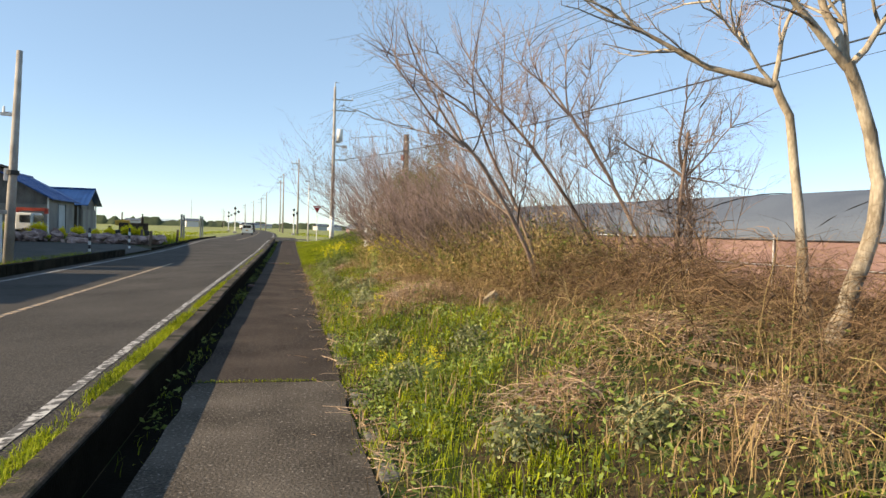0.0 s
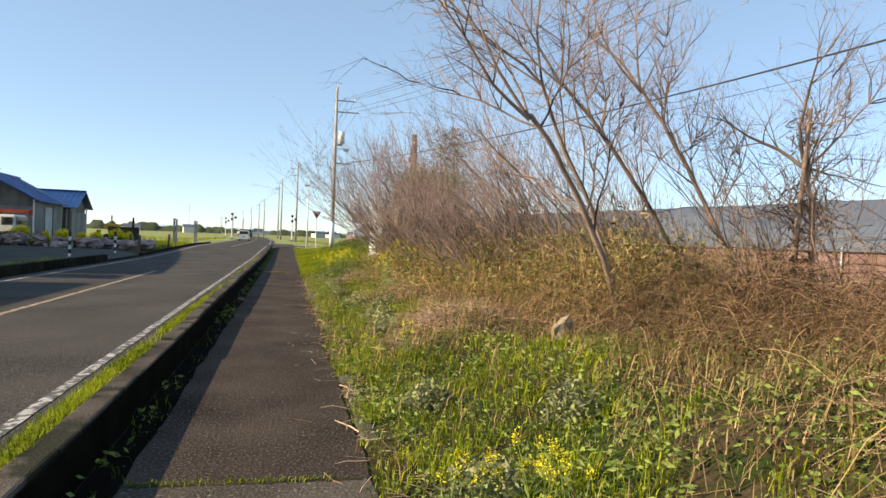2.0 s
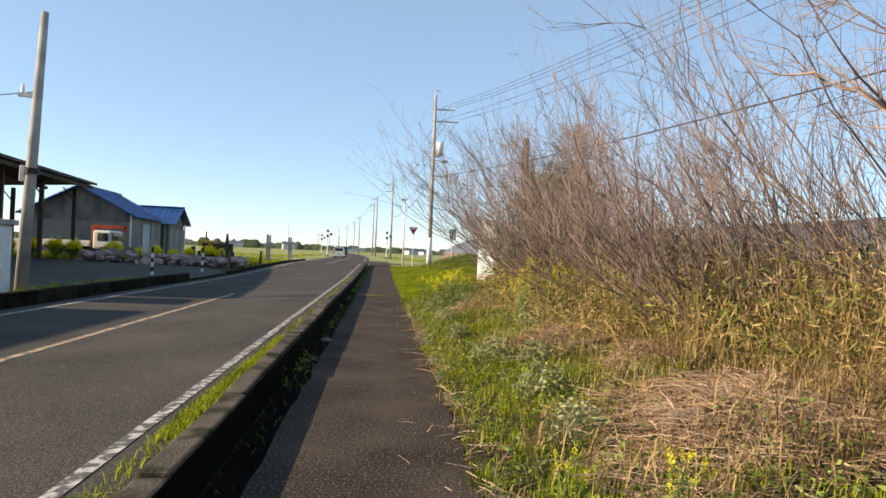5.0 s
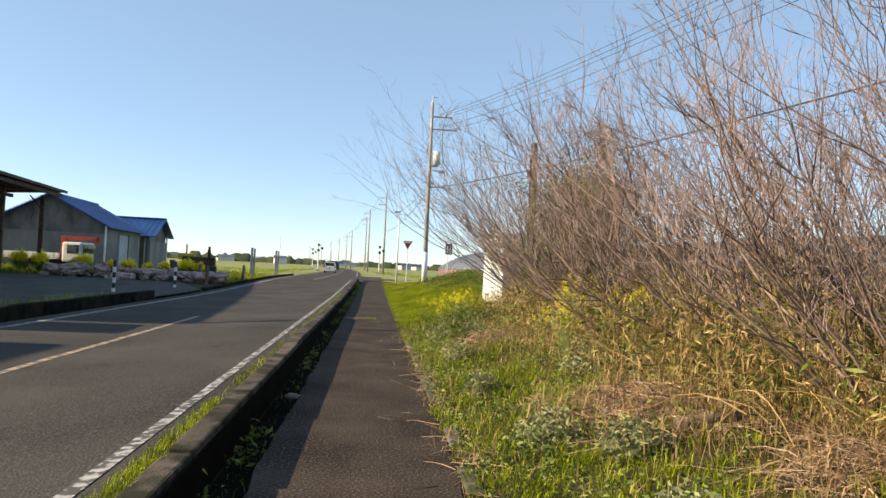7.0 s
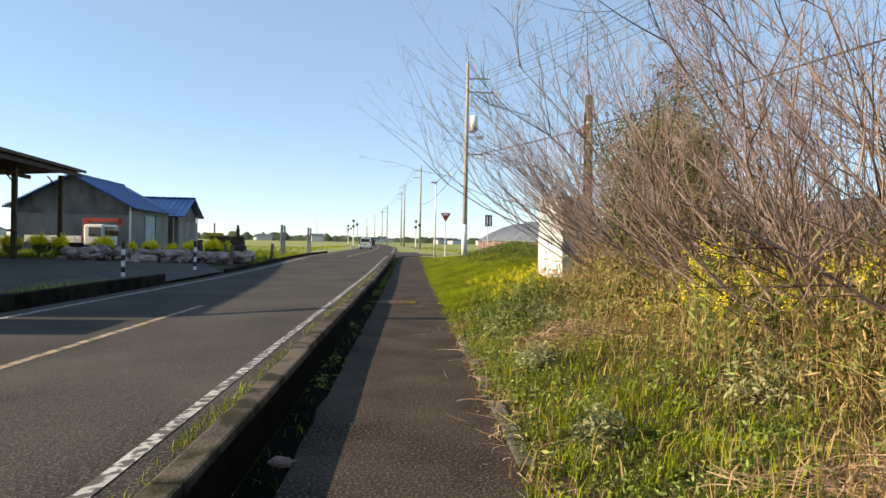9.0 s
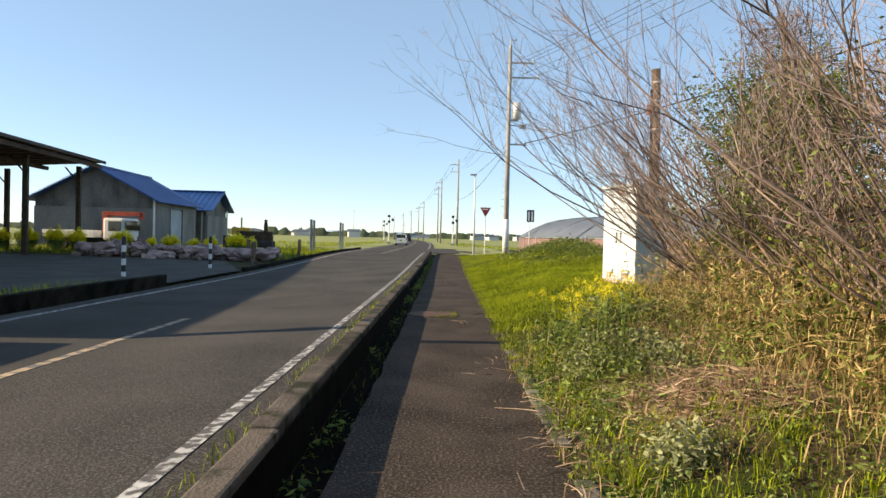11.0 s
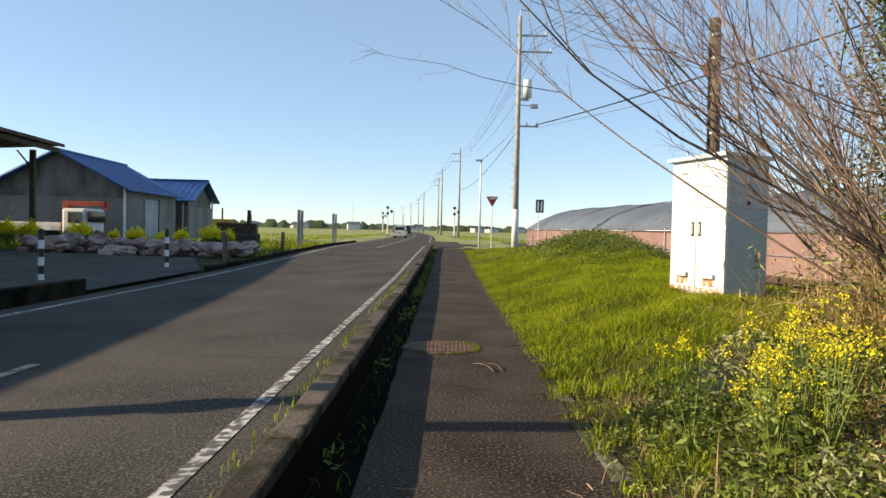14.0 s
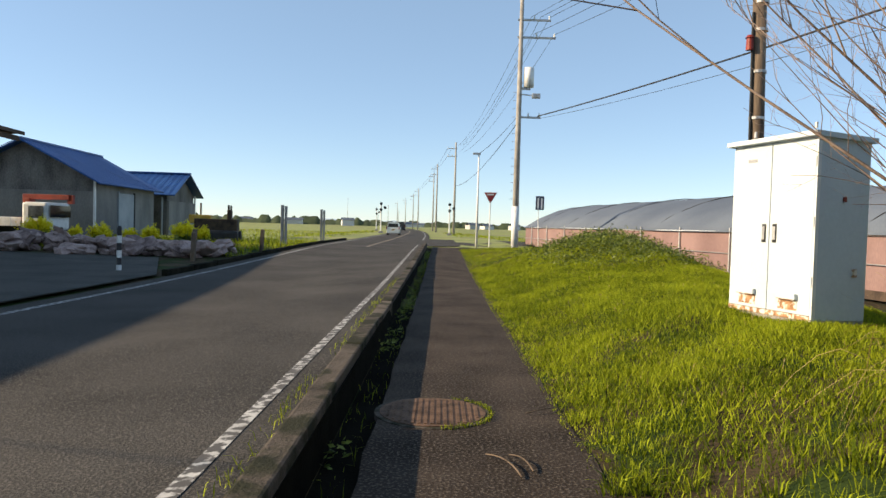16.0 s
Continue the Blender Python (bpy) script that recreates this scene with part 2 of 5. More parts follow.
def slab(bm, pts, thick):
    """A flat polygon given by its corners, thickened along its normal."""
    f = bm.faces.new([bm.verts.new(p) for p in pts])
    f.normal_update()
    out = bmesh.ops.extrude_face_region(bm, geom=[f])
    n = f.normal.copy()
    bmesh.ops.translate(bm, vec=n * thick, verts=[v for v in out["geom"] if isinstance(v, bmesh.types.BMVert)])
    bmesh.ops.recalc_face_normals(bm, faces=bm.faces)
    return bm


def slabbed(pts, thick):
    return slab(bmesh.new(), pts, thick)


def tubes(chains, n=5):
    """Tapered tubes along many chains [(points, radii)]: arrays of vertices and quads."""
    V, F, base = [], [], 0
    ang = np.arange(n) * 2 * np.pi / n
    ring = np.stack([np.cos(ang), np.sin(ang)], 1)
    for pts, rad in chains:
        pts = np.asarray(pts, float)
        d = np.gradient(pts, axis=0)
        d /= np.linalg.norm(d, axis=1)[:, None] + 1e-9
        u = np.cross(d, (0.3, 0.9, 0.2))
        u /= np.linalg.norm(u, axis=1)[:, None] + 1e-9
        w = np.cross(d, u)
        r = np.asarray(rad)[:, None, None]
        V.append((pts[:, None] + r * (ring[None, :, :1] * u[:, None] + ring[None, :, 1:] * w[:, None])).reshape(-1, 3))
        k = len(pts)
        i = (np.arange(k - 1)[:, None] * n + np.arange(n)[None]).ravel()
        j = (np.arange(k - 1)[:, None] * n + (np.arange(n)[None] + 1) % n).ravel()
        F.append(np.stack([i, j, j + n, i + n], 1) + base)
        base += k * n
    return np.concatenate(V), np.concatenate(F)


def smooth01(a, b, v):
    t = np.clip((np.asarray(v, float) - a) / (b - a), 0, 1)
    return t * t * (3 - 2 * t)


def wave(x, y, s=1.0):
    """A cheap smooth unevenness, about -1 to 1."""
    return (np.sin(1.7 * s * x + 0.9 * s * y + 1.3) + np.sin(-1.1 * s * x + 2.1 * s * y) + np.sin(3.1 * s * x - 2.7 * s * y + 4)) / 3


# ---- the lie of the land ----
def bend(y):
    """How far the road has swung to its left."""
    return -0.00022 * np.clip(np.asarray(y, float) - 60, 0, None) ** 2


def rise(y):
    return 0.28 * smooth01(36, 64, y)


PATH_R, PATH_L = 0.98, -0.68
ROAD_L, LINE_L, LINE_C, LINE_R, ROAD_R = -6.65, -6.2, -3.8, -1.28, -0.85


def camber(x, y):
    """The near lane climbs to the kerb's top, before the junction."""
    return 0.185 * np.clip((np.asarray(x, float) - LINE_C) / (ROAD_R - LINE_C), 0, 1) * (1 - smooth01(40, 62, y))


def land(x, y):
    """Height of the ground."""
    x, y = np.asarray(x, float), np.asarray(y, float)
    r = rise(y)
    verge = 0.42 * smooth01(1.0, 3.6, x) * (1 - smooth01(52, 62, y)) - 0.6 * smooth01(5.6, 9.0, x) * (1 - smooth01(60, 75, y)) - 0.25 * smooth01(9, 14, x)
    verge = verge + 0.06 * wave(x, y, 1.1) * smooth01(1.1, 2.0, x) * (1 - smooth01(70, 90, y))
    mound = 0.72 * np.exp(-(((x - 5.3) / 1.9) ** 2 + ((y - 45.5) / 3.4) ** 2)) + 0.3 * np.exp(-(((x - 7.3) / 2.0) ** 2 + ((y - 42) / 4) ** 2))
    mound = mound + 0.16 * np.exp(-(((x - 2.6) / 0.8) ** 2 + ((y - 10.9) / 1.2) ** 2)) + 0.28 * np.exp(-(((x - 3.6) / 1.0) ** 2 + ((y - 4.6) / 1.6) ** 2))
    far = -0.35 * smooth01(8, 12, np.abs(x + 3 - bend(y))) * smooth01(62, 76, y)
    left = -0.3 * smooth01(-30, -45, x) * (1 - smooth01(60, 70, y))
    near_road = (x > ROAD_L - 0.4 + bend(y)) & (x < np.where(y < 63, PATH_R, ROAD_R + 2.0) + bend(y))
    z = r + np.where(x > PATH_R, verge + mound, 0) + far + left
    gutter = 0.14 * ((x > PATH_L - 0.02) & (x < PATH_L + 0.3) & (y < 62))
    return np.where(near_road, r - 0.05 - gutter, z - 0.01)


def sheet(name, xs, ys, height, mat, label, category):
    X, Y = np.meshgrid(xs, ys)
    V = np.stack([X, Y, height(X, Y)], -1).reshape(-1, 3)
    a, b = len(xs), len(ys)
    i = (np.arange(b - 1)[:, None] * a + np.arange(a - 1)[None]).ravel()
    return tagged(raw(name, V, np.stack([i, i + 1, i + a + 1, i + a], 1), mat, smooth=True), label, category, kind="structure")


def strip(name, x0, x1, y0, y1, lift, mat, label, category, step=1.0, edge=0.0, slide=0.0, flare=0.0):
    """A lengthwise band of the road, lying on it."""
    ys = np.arange(y0, y1 + step / 2, step)
    rows = np.linspace(0, 1, 17 if x1 - x0 > 3 else 5)
    wob = edge * wave(ys * 0, ys, 2.3)
    cols = [x0 + (x1 - x0 + flare * smooth01(9, 24, ys)) * k + slide * (1 - smooth01(36, 62, ys)) + wob * (k - 0.5) for k in rows]
    V = np.stack([np.stack([c + bend(ys), ys, rise(ys) + lift + (camber(c, ys) if x1 <= ROAD_R else 0)], 1) for c in cols], 1).reshape(-1, 3)
    n = len(rows)
    i = (np.arange(len(ys) - 1)[:, None] * n + np.arange(n - 1)[None]).ravel()
    return tagged(raw(name, V, np.stack([i, i + 1, i + n + 1, i + n], 1), mat, smooth=True), label, category, kind="structure")


def spread(a, b, fine_a, fine_b, fine, k=1.35):
    """Grid lines: fine between two places, ever wider beyond."""
    v = list(np.arange(fine_a, fine_b + fine / 2, fine))
    s = fine
    while v[0] > a:
        s *= k
        v.insert(0, v[0] - s)
    s = fine
    while v[-1] < b:
        s *= k
        v.append(v[-1] + s)
    return np.array(v)


ground = sheet("ground", spread(-3500, 3500, -9, 10, 0.25), spread(-300, 4500, -3, 62, 0.3), land, EARTH, "earth with sparse grass, falling to flat fields", "ground")
ground.data.materials.append(FIELD)
cen = np.empty(len(ground.data.polygons) * 3)
ground.data.polygons.foreach_get("center", cen)
cen = cen.reshape(-1, 3)
ground.data.polygons.foreach_set("material_index", ((cen[:, 1] > 64) | (cen[:, 0] > 30) | (cen[:, 0] < -45)).astype(int))

strip("road", ROAD_L, ROAD_R, -40, 420, 0.0, ASPHALT, "worn grey asphalt road with two lanes", "road")
strip("pavement", PATH_L + 0.3, PATH_R, -20, 6, 0.0, PATHOLD, "paler worn stretch of the asphalt footpath", "footpath", 0.5, 0.06)
strip("pavement", PATH_L + 0.3, PATH_R, 6, 62.5, 0.0, PATHWAY, "rough dark asphalt footpath along the road", "footpath", 0.5, 0.06, 0, 0.07)
strip("road_line", LINE_R - 0.05, LINE_R + 0.05, -20, 66, 0.005, LINE_WHITE, "worn white edge line painted on the asphalt", "road marking", 0.5, 0, 0.12)
strip("road_line", LINE_L - 0.07, LINE_L + 0.07, -20, 300, 0.005, LINE_WHITE, "white edge line along the far side", "road marking", 0.5)
strip("road_line", LINE_R - 0.07, LINE_R + 0.07, 80, 300, 0.005, LINE_WHITE, "white edge line beyond the junction", "road marking", 0.5)
strip("road_line", LINE_C - 0.06, LINE_C + 0.06, -20, 27, 0.005, LINE_YELLOW, "faded orange centre line painted on the asphalt", "road marking", 0.5)
strip("road_line", LINE_C - 0.06, LINE_C + 0.06, 60, 300, 0.005, LINE_YELLOW, "faded orange centre line far along the road", "road marking", 0.5)
# side road at the junction
tagged(part("side_road", slabbed([(ROAD_R - 0.4, 64, 0.275), (3.2, 66.2, 0.27), (9, 80, 0.22), (60, 92, 0.2), (60, 99, 0.2), (8, 89, 0.22), (ROAD_R - 0.4, 86, 0.275)], 0.012), ASPHALT), "grey asphalt side road joining at the junction", "road", kind="structure")
# yard before the sheds
tagged(part("yard", slabbed([(ROAD_L - 0.3, 33.4, 0.03), (ROAD_L - 0.3, 40.5, 0.06), (-9.5, 47, 0.12), (-30, 50, 0.16), (-30, 18, 0.02), (-7.9, 18, 0.02), (-7.5, 33, 0.03)], 0.02), YARD), "grey gravel yard in front of the open shed", "yard", kind="structure")
# gutter soil, its colour blackened for the shade below the kerb
tagged(part("gutter_soil", boxed(PATH_L + 0.004, PATH_L + 0.298, -10, 36, -0.3, -0.1), SHADEDARK), "damp black soil in the gutter below the kerb", "soil", kind="structure")

# ---- sheds beyond the road ----
def gable_shed(name, m, width, depth, eave, ridge, label):
    """A shed with its gable at y = 0 facing -y, x from -width to 0; the ground at z = 0."""
    s = thing(name, m, label, "shed")
    w, d = width, depth
    mid = -w / 2
    # gable: pale lower wall, darker boarded upper part
    part("wall", boxed(-w, 0, 0, 0.15, 0, eave - 0.55), SHEDPALE, s, "pale weathered lower wall")
    part("gable", slabbed([(-w, 0.15, eave - 0.55), (0, 0.15, eave - 0.55), (0, 0.15, eave), (mid, 0.15, ridge), (-w, 0.15, eave)], 0.17), SHEDWALL, s, "dark stained gable boards")
    part("wall", boxed(-w, 0, d - 0.15, d, 0, eave), SHEDWALL, s)
    part("gable", slabbed([(-w, d, eave), (0, d, eave), (mid, d, ridge)], 0.15), SHEDWALL, s)
    part("wall", boxed(-0.15, 0.0, 0.15, d - 0.15, 0, eave), SHEDPALE, s, "grey weathered side wall")
    part("wall", boxed(-w, -w + 0.15, 0.15, d - 0.15, 0, eave), SHEDWALL, s)
    part("corner_trim", boxed(-0.06, 0.04, -0.03, 0.08, 0, eave), WHITE, s)
    for side in (0, -w):
        o = 0.45 if side == 0 else -0.45
        fall = (ridge - eave) * 0.45 / (w / 2)
        a, b = (side + o, eave - fall + 0.06), (mid, ridge + 0.08)
        pts = [(a[0], -0.5, a[1]), (b[0], -0.5, b[1]), (b[0], d + 0.5, b[1]), (a[0], d + 0.5, a[1])]
        roof = part("roof", slabbed(pts, 0.07), BLUEROOF, s, "blue sheet-metal roof")
        for k in range(int(d / 0.45)):
            y = -0.45 + k * 0.45
            part("roof_rib", slabbed([(a[0], y, a[1] + 0.075), (b[0], y, b[1] + 0.075), (b[0], y + 0.05, b[1] + 0.075), (a[0], y + 0.05, a[1] + 0.075)], 0.015), BLUEROOF, roof)
    part("ridge_cap", boxed(mid - 0.18, mid + 0.18, -0.52, d + 0.52, ridge + 0.08, ridge + 0.19), BLUEROOF, s)
    return s


def shutter_door(shed, y0, y1, z1):
    d = part("door", boxed(0.005, 0.05, y0, y1, 0.0, z1), DOORGREY, shed, "grey metal shutter door")
    part("door_frame", boxed(0.005, 0.09, y1, y1 + 0.12, 0, z1 + 0.1), DARK, d)
    part("door_frame", boxed(0.005, 0.09, y0 - 0.06, y0, 0, z1 + 0.1), DOORGREY, d)
    for k in range(1, 7):
        part("slat", boxed(0.05, 0.062, y0 + 0.03, y1 - 0.03, k * z1 / 7 - 0.015, k * z1 / 7 + 0.015), DOORGREY, d)


shed = gable_shed("shed", pose(-18.15, 60.1, 0.3, 0, 0, 4), 7.3, 9.2, 3.0, 4.95, "weathered grey storage shed with a bright blue metal roof")
shutter_door(shed, 3.1, 5.5, 2.5)
shed2 = gable_shed("shed", pose(-19.0, 77.6, 0.3, 0, 0, 94), 6.4, 8.5, 2.9, 4.3, "second grey shed with a blue metal roof behind the first")
shutter_door(gable_door := thing("shed_door", pose(-18.98, 70.9, 0.3, 0, 0, 4), "grey shutter door in the side of the rear shed", "door"), 0.1, 1.9, 2.5)


# ---- open shed with a rusty roof on steel posts ----
def open_shed():
    s = thing("open_shed", pose(-15.2, 24.2, 0.05, 0, 0, 6.2), "open machine shed, rusty sheet roof on dark steel posts", "shed")
    L, W = 30.3, 13.0
    roof = part("roof", slabbed([(0, 0, 5.0), (0, L, 5.0), (-W, L, 4.15), (-W, 0, 4.15)], 0.05), RUSTROOF, s, "rusty corrugated roof sheets")
    for k in range(34):
        y = 0.2 + k * 0.9
        part("purlin", slabbed([(-0.05, y, 4.9), (-W, y, 4.07), (-W, y + 0.09, 4.07), (-0.05, y + 0.09, 4.9)], 0.08), RUSTROOF, roof)
    for x in (-0.25, -3.0, -6.0, -9.0, -12.7):
        z = 4.95 + x * 0.065
        part("beam", boxed(x - 0.08, x + 0.08, 0, L, z - 0.3, z - 0.1), RUSTROOF, s)
    part("fascia", boxed(0.0, 0.05, 0, L, 4.88, 5.03), RUSTROOF, s)
    for y in (0.4, 6.3, 12.3, 18.2, 23.6, 29.4):
        for x in (-1.0, -4.6, -8.6, -12.6):
            z = 4.7 + x * 0.065
            p = part("post", boxed(x - 0.11, x + 0.11, y - 0.11, y + 0.11, 0, z, bevel=0.015), BROWNSTEEL, s)
            part("brace", rodded((x, y, z - 0.9), (x - 0.7, y, z - 0.05), 0.04, n=6), BROWNSTEEL, p)
    return s


open_shed()
# a neighbouring store out of sight, whose shadow lies on the road
store = thing("store_house", pose(-14.6, 12.0, 0.02), "low store house with a rusty roof beside the yard", "shed")
part("wall", boxed(-6, -0.4, 0.4, 7.6, 0, 4.4), SHEDPALE, store)
part("roof", slabbed([(0, 0, 4.4), (0, 8, 4.4), (-6.4, 8, 5.2), (-6.4, 0, 5.2)], 0.08), RUSTROOF, store)

hut = thing("block_hut", pose(-8.35, 22.35, 0.02, 0, 0, 3), "small white block hut beside a concrete pole", "hut")
part("wall", boxed(-3.2, 0, 0, 1.6, 0, 1.62, bevel=0.02), WHITE, hut)
part("roof", boxed(-3.3, 0.1, -0.1, 1.7, 1.62, 1.75, bevel=0.02), CONCRETE, hut, "grey flat cap")
for k in range(4):
    part("joint", boxed(-3.15, -0.05, -0.006, 0.0, 0.38 * k + 0.3, 0.38 * k + 0.315), CONCRETE, hut)


# ---- poles ----
def pole(name, x, y, h, r, label, arms=(), base_white=0.0, category="utility pole"):
    z = float(land(x, y))
    p = thing(name, pose(x, y, z), label, category, "utility poles")
    part("shaft", rodded((0, 0, -0.2), (0, 0, h), r, r * 0.55, n=14), CONCRETE, p, smooth=True)
    if base_white:
        part("sleeve", rodded((0, 0, 0.05), (0, 0, base_white), r + 0.012, r + 0.01, n=14), WHITE, p, "white band at the foot", True)
    for z0, left, right in arms:
        a = part("crossarm", boxed(-left, right, -0.05, 0.05, z0 - 0.05, z0 + 0.05), STEEL, p)
        for k in np.linspace(-left + 0.08, right - 0.08, 3):
            if abs(k) > 0.25:
                part("insulator", rodded((k, 0, z0 + 0.05), (k, 0, z0 + 0.25), 0.05, 0.035, 8), WHITE, a)
    return p


main = pole("utility_pole", 4.15, 61.9, 13.7, 0.19, "tall concrete utility pole with crossarms and a transformer", [(12.6, 0.2, 1.6), (11.65, 0.2, 1.9), (7.3, 0.15, 1.2)], 2.4)
part("transformer", rodded((0.5, 0, 8.95), (0.5, 0, 10.0), 0.28, n=18), WHITE, main, "pale cylindrical transformer", True)
part("bracket", boxed(0.1, 0.6, -0.06, 0.06, 8.8, 8.92), STEEL, main)
lamp = part("flood_lamp", boxed(0.7, 1.15, -0.15, 0.1, 8.35, 8.6, bevel=0.03), STEEL, main)
part("bracket", rodded((0.1, 0, 8.55), (0.75, 0, 8.5), 0.035, n=6), STEEL, lamp)
part("top_rod", rodded((0, 0, 13.7), (0, 0, 14.1), 0.04, n=6), STEEL, main)
part("top_hook", rodded((0, 0, 14.1), (0.4, 0, 14.05), 0.03, n=6), STEEL, main)
for z0 in np.arange(2.8, 11, 0.45):
    part("step_bolt", rodded((-0.18, 0, z0), (-0.34, 0, z0), 0.012, n=5), STEEL, main)

left_pole = pole("utility_pole", -8.5, 24.6, 7.0, 0.165, "grey concrete pole with a small lamp arm by the yard", [(4.9, 0.45, 0.1)])
left_pole.rotation_euler = (0, radians(2.2), 0)
part("meter_box", boxed(-0.24, -0.1, -0.1, 0.1, 2.75, 3.15, bevel=0.02), STEEL, left_pole)
part("strap", rodded((0, 0, 2.95), (0, 0, 3.1), 0.19, n=12), DARK, left_pole)

POLE_ROW = [(1.9, 123.6, 13.2), (-0.9, 160, 13.2), (-1.9, 190, 13.8), (-6.6, 226, 12), (-9.5, 262, 12), (-14, 300, 12), (-20, 345, 12), (-28, 395, 12), (-40, 460, 12)]
for x, y, h in POLE_ROW:
    pole("utility_pole", x, y, h, 0.19, "distant concrete utility pole beside the road", [(h - 0.9, 1.2, 0.2), (h - 2.0, 1.2, 0.2)], category="utility pole")
for x, y, h in ((-30, 520, 12), (-48, 560, 13), (120, 600, 18), (-90, 700, 26), (60, 420, 10), (180, 480, 12)):
    pole("utility_pole", x, y, h, 0.2, "far pole standing in the fields", [(h - 1, 0.8, 0.8)])
rear = pole("utility_pole", 17.5, 14.0, 13.5, 0.19, "concrete utility pole behind the thicket", [(12.6, 0.2, 1.6), (11.65, 0.2, 1.9), (7.6, 0.15, 1.2)])


def wire(a, b, sag, r=0.012, mat=None):
    a, b = np.array(a, float), np.array(b, float)
    k = np.linspace(0, 1, 25)[:, None]
    pts = a + (b - a) * k
    pts[:, 2] -= sag * 4 * (k * (1 - k))[:, 0]
    V, F = tubes([(pts, np.full(25, r))], 4)
    return tagged(raw("overhead_wire", V, F, mat or DARK), "thin dark overhead wire strung between poles", "wire", "overhead wires")


for z, xs in ((12.95, (0.55, 1.05, 1.55)), (12.0, (0.7, 1.8))):
    for dx in xs:
        wire((4.15 + dx, 61.9, z + 0.1), (17.5 + dx, 14, z), 0.9)
        wire((4.15 + dx, 61.9, z + 0.1), (1.9 + dx * 0.6, 123.6, z + 0.1), 1.0)
wire((5.2, 61.9, 7.65), (18.4, 14, 7.9), 0.55, 0.03)
wire((5.2, 61.9, 7.5), (18.4, 14, 7.4), 0.75, 0.009)
wire((4.3, 61.9, 7.55), (1.95, 123.6, 7.3), 0.9, 0.02)
wire((4.3, 61.9, 7.9), (2.1, 64, 5.7), 0.2, 0.012)
for (x0, y0, h0), (x1, y1, h1) in zip(POLE_ROW[:4], POLE_ROW[1:5]):
    for dx in (-1.1, -0.5):
        wire((x0 + dx, y0, h0 - 0.4), (x1 + dx, y1, h1 - 0.4), 0.7, 0.02)
wire((-8.3, 24.6, 5.0), (-24, 30, 5.2), 0.3)

# weathered wooden pole behind the cabinet
wp = thing("wooden_pole", pose(6.95, 38.5, float(land(6.95, 38.5))), "weathered wooden pole with straps and a red lamp", "pole")
part("shaft", rodded((0, 0, -0.2), (-0.12, 0, 6.55), 0.165, 0.14, 14), WOOD, wp, smooth=True)
part("conduit", rodded((-0.2, -0.06, 0), (-0.27, -0.06, 5.9), 0.03, n=8), DARK, wp)
for z in (3.6, 4.6, 5.5, 6.1):
    part("strap", rodded((-0.08, 0, z), (-0.08, 0, z + 0.06), 0.168, n=14), STEEL, wp)
rl = part("lamp", rodded((-0.33, -0.08, 5.08), (-0.33, -0.08, 5.34), 0.08, 0.07, 12), RED, wp, "red warning lamp")
part("lamp_cap", rodded((-0.33, -0.08, 5.34), (-0.33, -0.08, 5.4), 0.1, 0.06, 12), RED, rl)


# ---- white cabinet on the verge ----
def cabinet():
    w, d, h = 1.44, 0.78, 2.26
    c = thing("utility_cabinet", pose(4.36, 31.2, 0.36, 0, 0, -74), "tall cream steel utility cabinet with double doors and rust stains", "cabinet")
    # x runs from the near edge (0) to the far edge (-w) of the front, y into the depth
    part("plinth", boxed(-w, 0, 0.02, d, -0.2, 0.1, bevel=0.01), CONCRETE, c)
    body = part("body", boxed(-w, 0, 0.03, d, 0.1, h, bevel=0.012), CABINET, c)
    part("roof", slabbed([(-w - 0.05, -0.07, h + 0.05), (0.05, -0.07, h + 0.05), (0.05, d + 0.05, h), (-w - 0.05, d + 0.05, h)], 0.06), CABINET, c, "sloping rain lid")
    for x0, x1, hx in ((-w + 0.025, -w / 2 - 0.006, -w / 2 - 0.11), (-w / 2 + 0.006, -0.025, -w / 2 + 0.07)):
        door = part("door", boxed(x0, x1, 0.0, 0.03, 0.16, h - 0.05, bevel=0.008), CABINET, c, "cream steel door leaf")
        part("handle", boxed(hx, hx + 0.045, -0.02, 0.0, 1.03, 1.2, bevel=0.008), STEEL, door, "steel paddle handle")
        part("handle_recess", boxed(hx - 0.012, hx + 0.057, -0.006, 0.0, 1.0, 1.23), DARK, door)
        cx = (x0 + x1) / 2
        hood = part("vent_hood", boxed(cx - 0.16, cx + 0.16, -0.05, 0.0, 0.33, 0.4, bevel=0.008), CABINET, door, "pressed steel vent hood")
        part("vent_slot", boxed(cx - 0.14, cx + 0.14, -0.046, -0.004, 0.322, 0.33), RUST, hood)
        part("rust_stain", boxed(cx - 0.15, cx + 0.15, -0.004, 0.0, 0.2, 0.318), RUST, door, "orange rust streaks")
    part("sill_rust", boxed(-w + 0.02, -0.02, 0.0, 0.028, 0.1, 0.155), RUST, c, "rusty sill strip")
    part("nameplate", boxed(-w + 0.3, -w + 0.46, -0.004, 0.0, 2.02, 2.06), STEEL, c)
    for z in (0.5, 1.2, 1.9):
        part("hinge", rodded((-0.012, -0.004, z), (-0.012, -0.004, z + 0.12), 0.012, n=8), CABINET, c)
    part("edge_strip", boxed(-0.02, 0.008, 0.0, 0.05, 0.1, h), WHITE, c)
    part("plug", boxed(0.0, 0.03, d * 0.72, d * 0.72 + 0.05, 0.62, 0.72), RUST, c)
    part("plug", boxed(0.0, 0.02, d * 0.5, d * 0.5 + 0.04, 1.5, 1.56), RED, c)
    for x in (-w * 0.8, -w * 0.1):
        part("lifting_eye", rodded((x, 0.1, h + 0.1), (x, 0.1, h + 0.17), 0.02, n=6), STEEL, c)


cabinet()


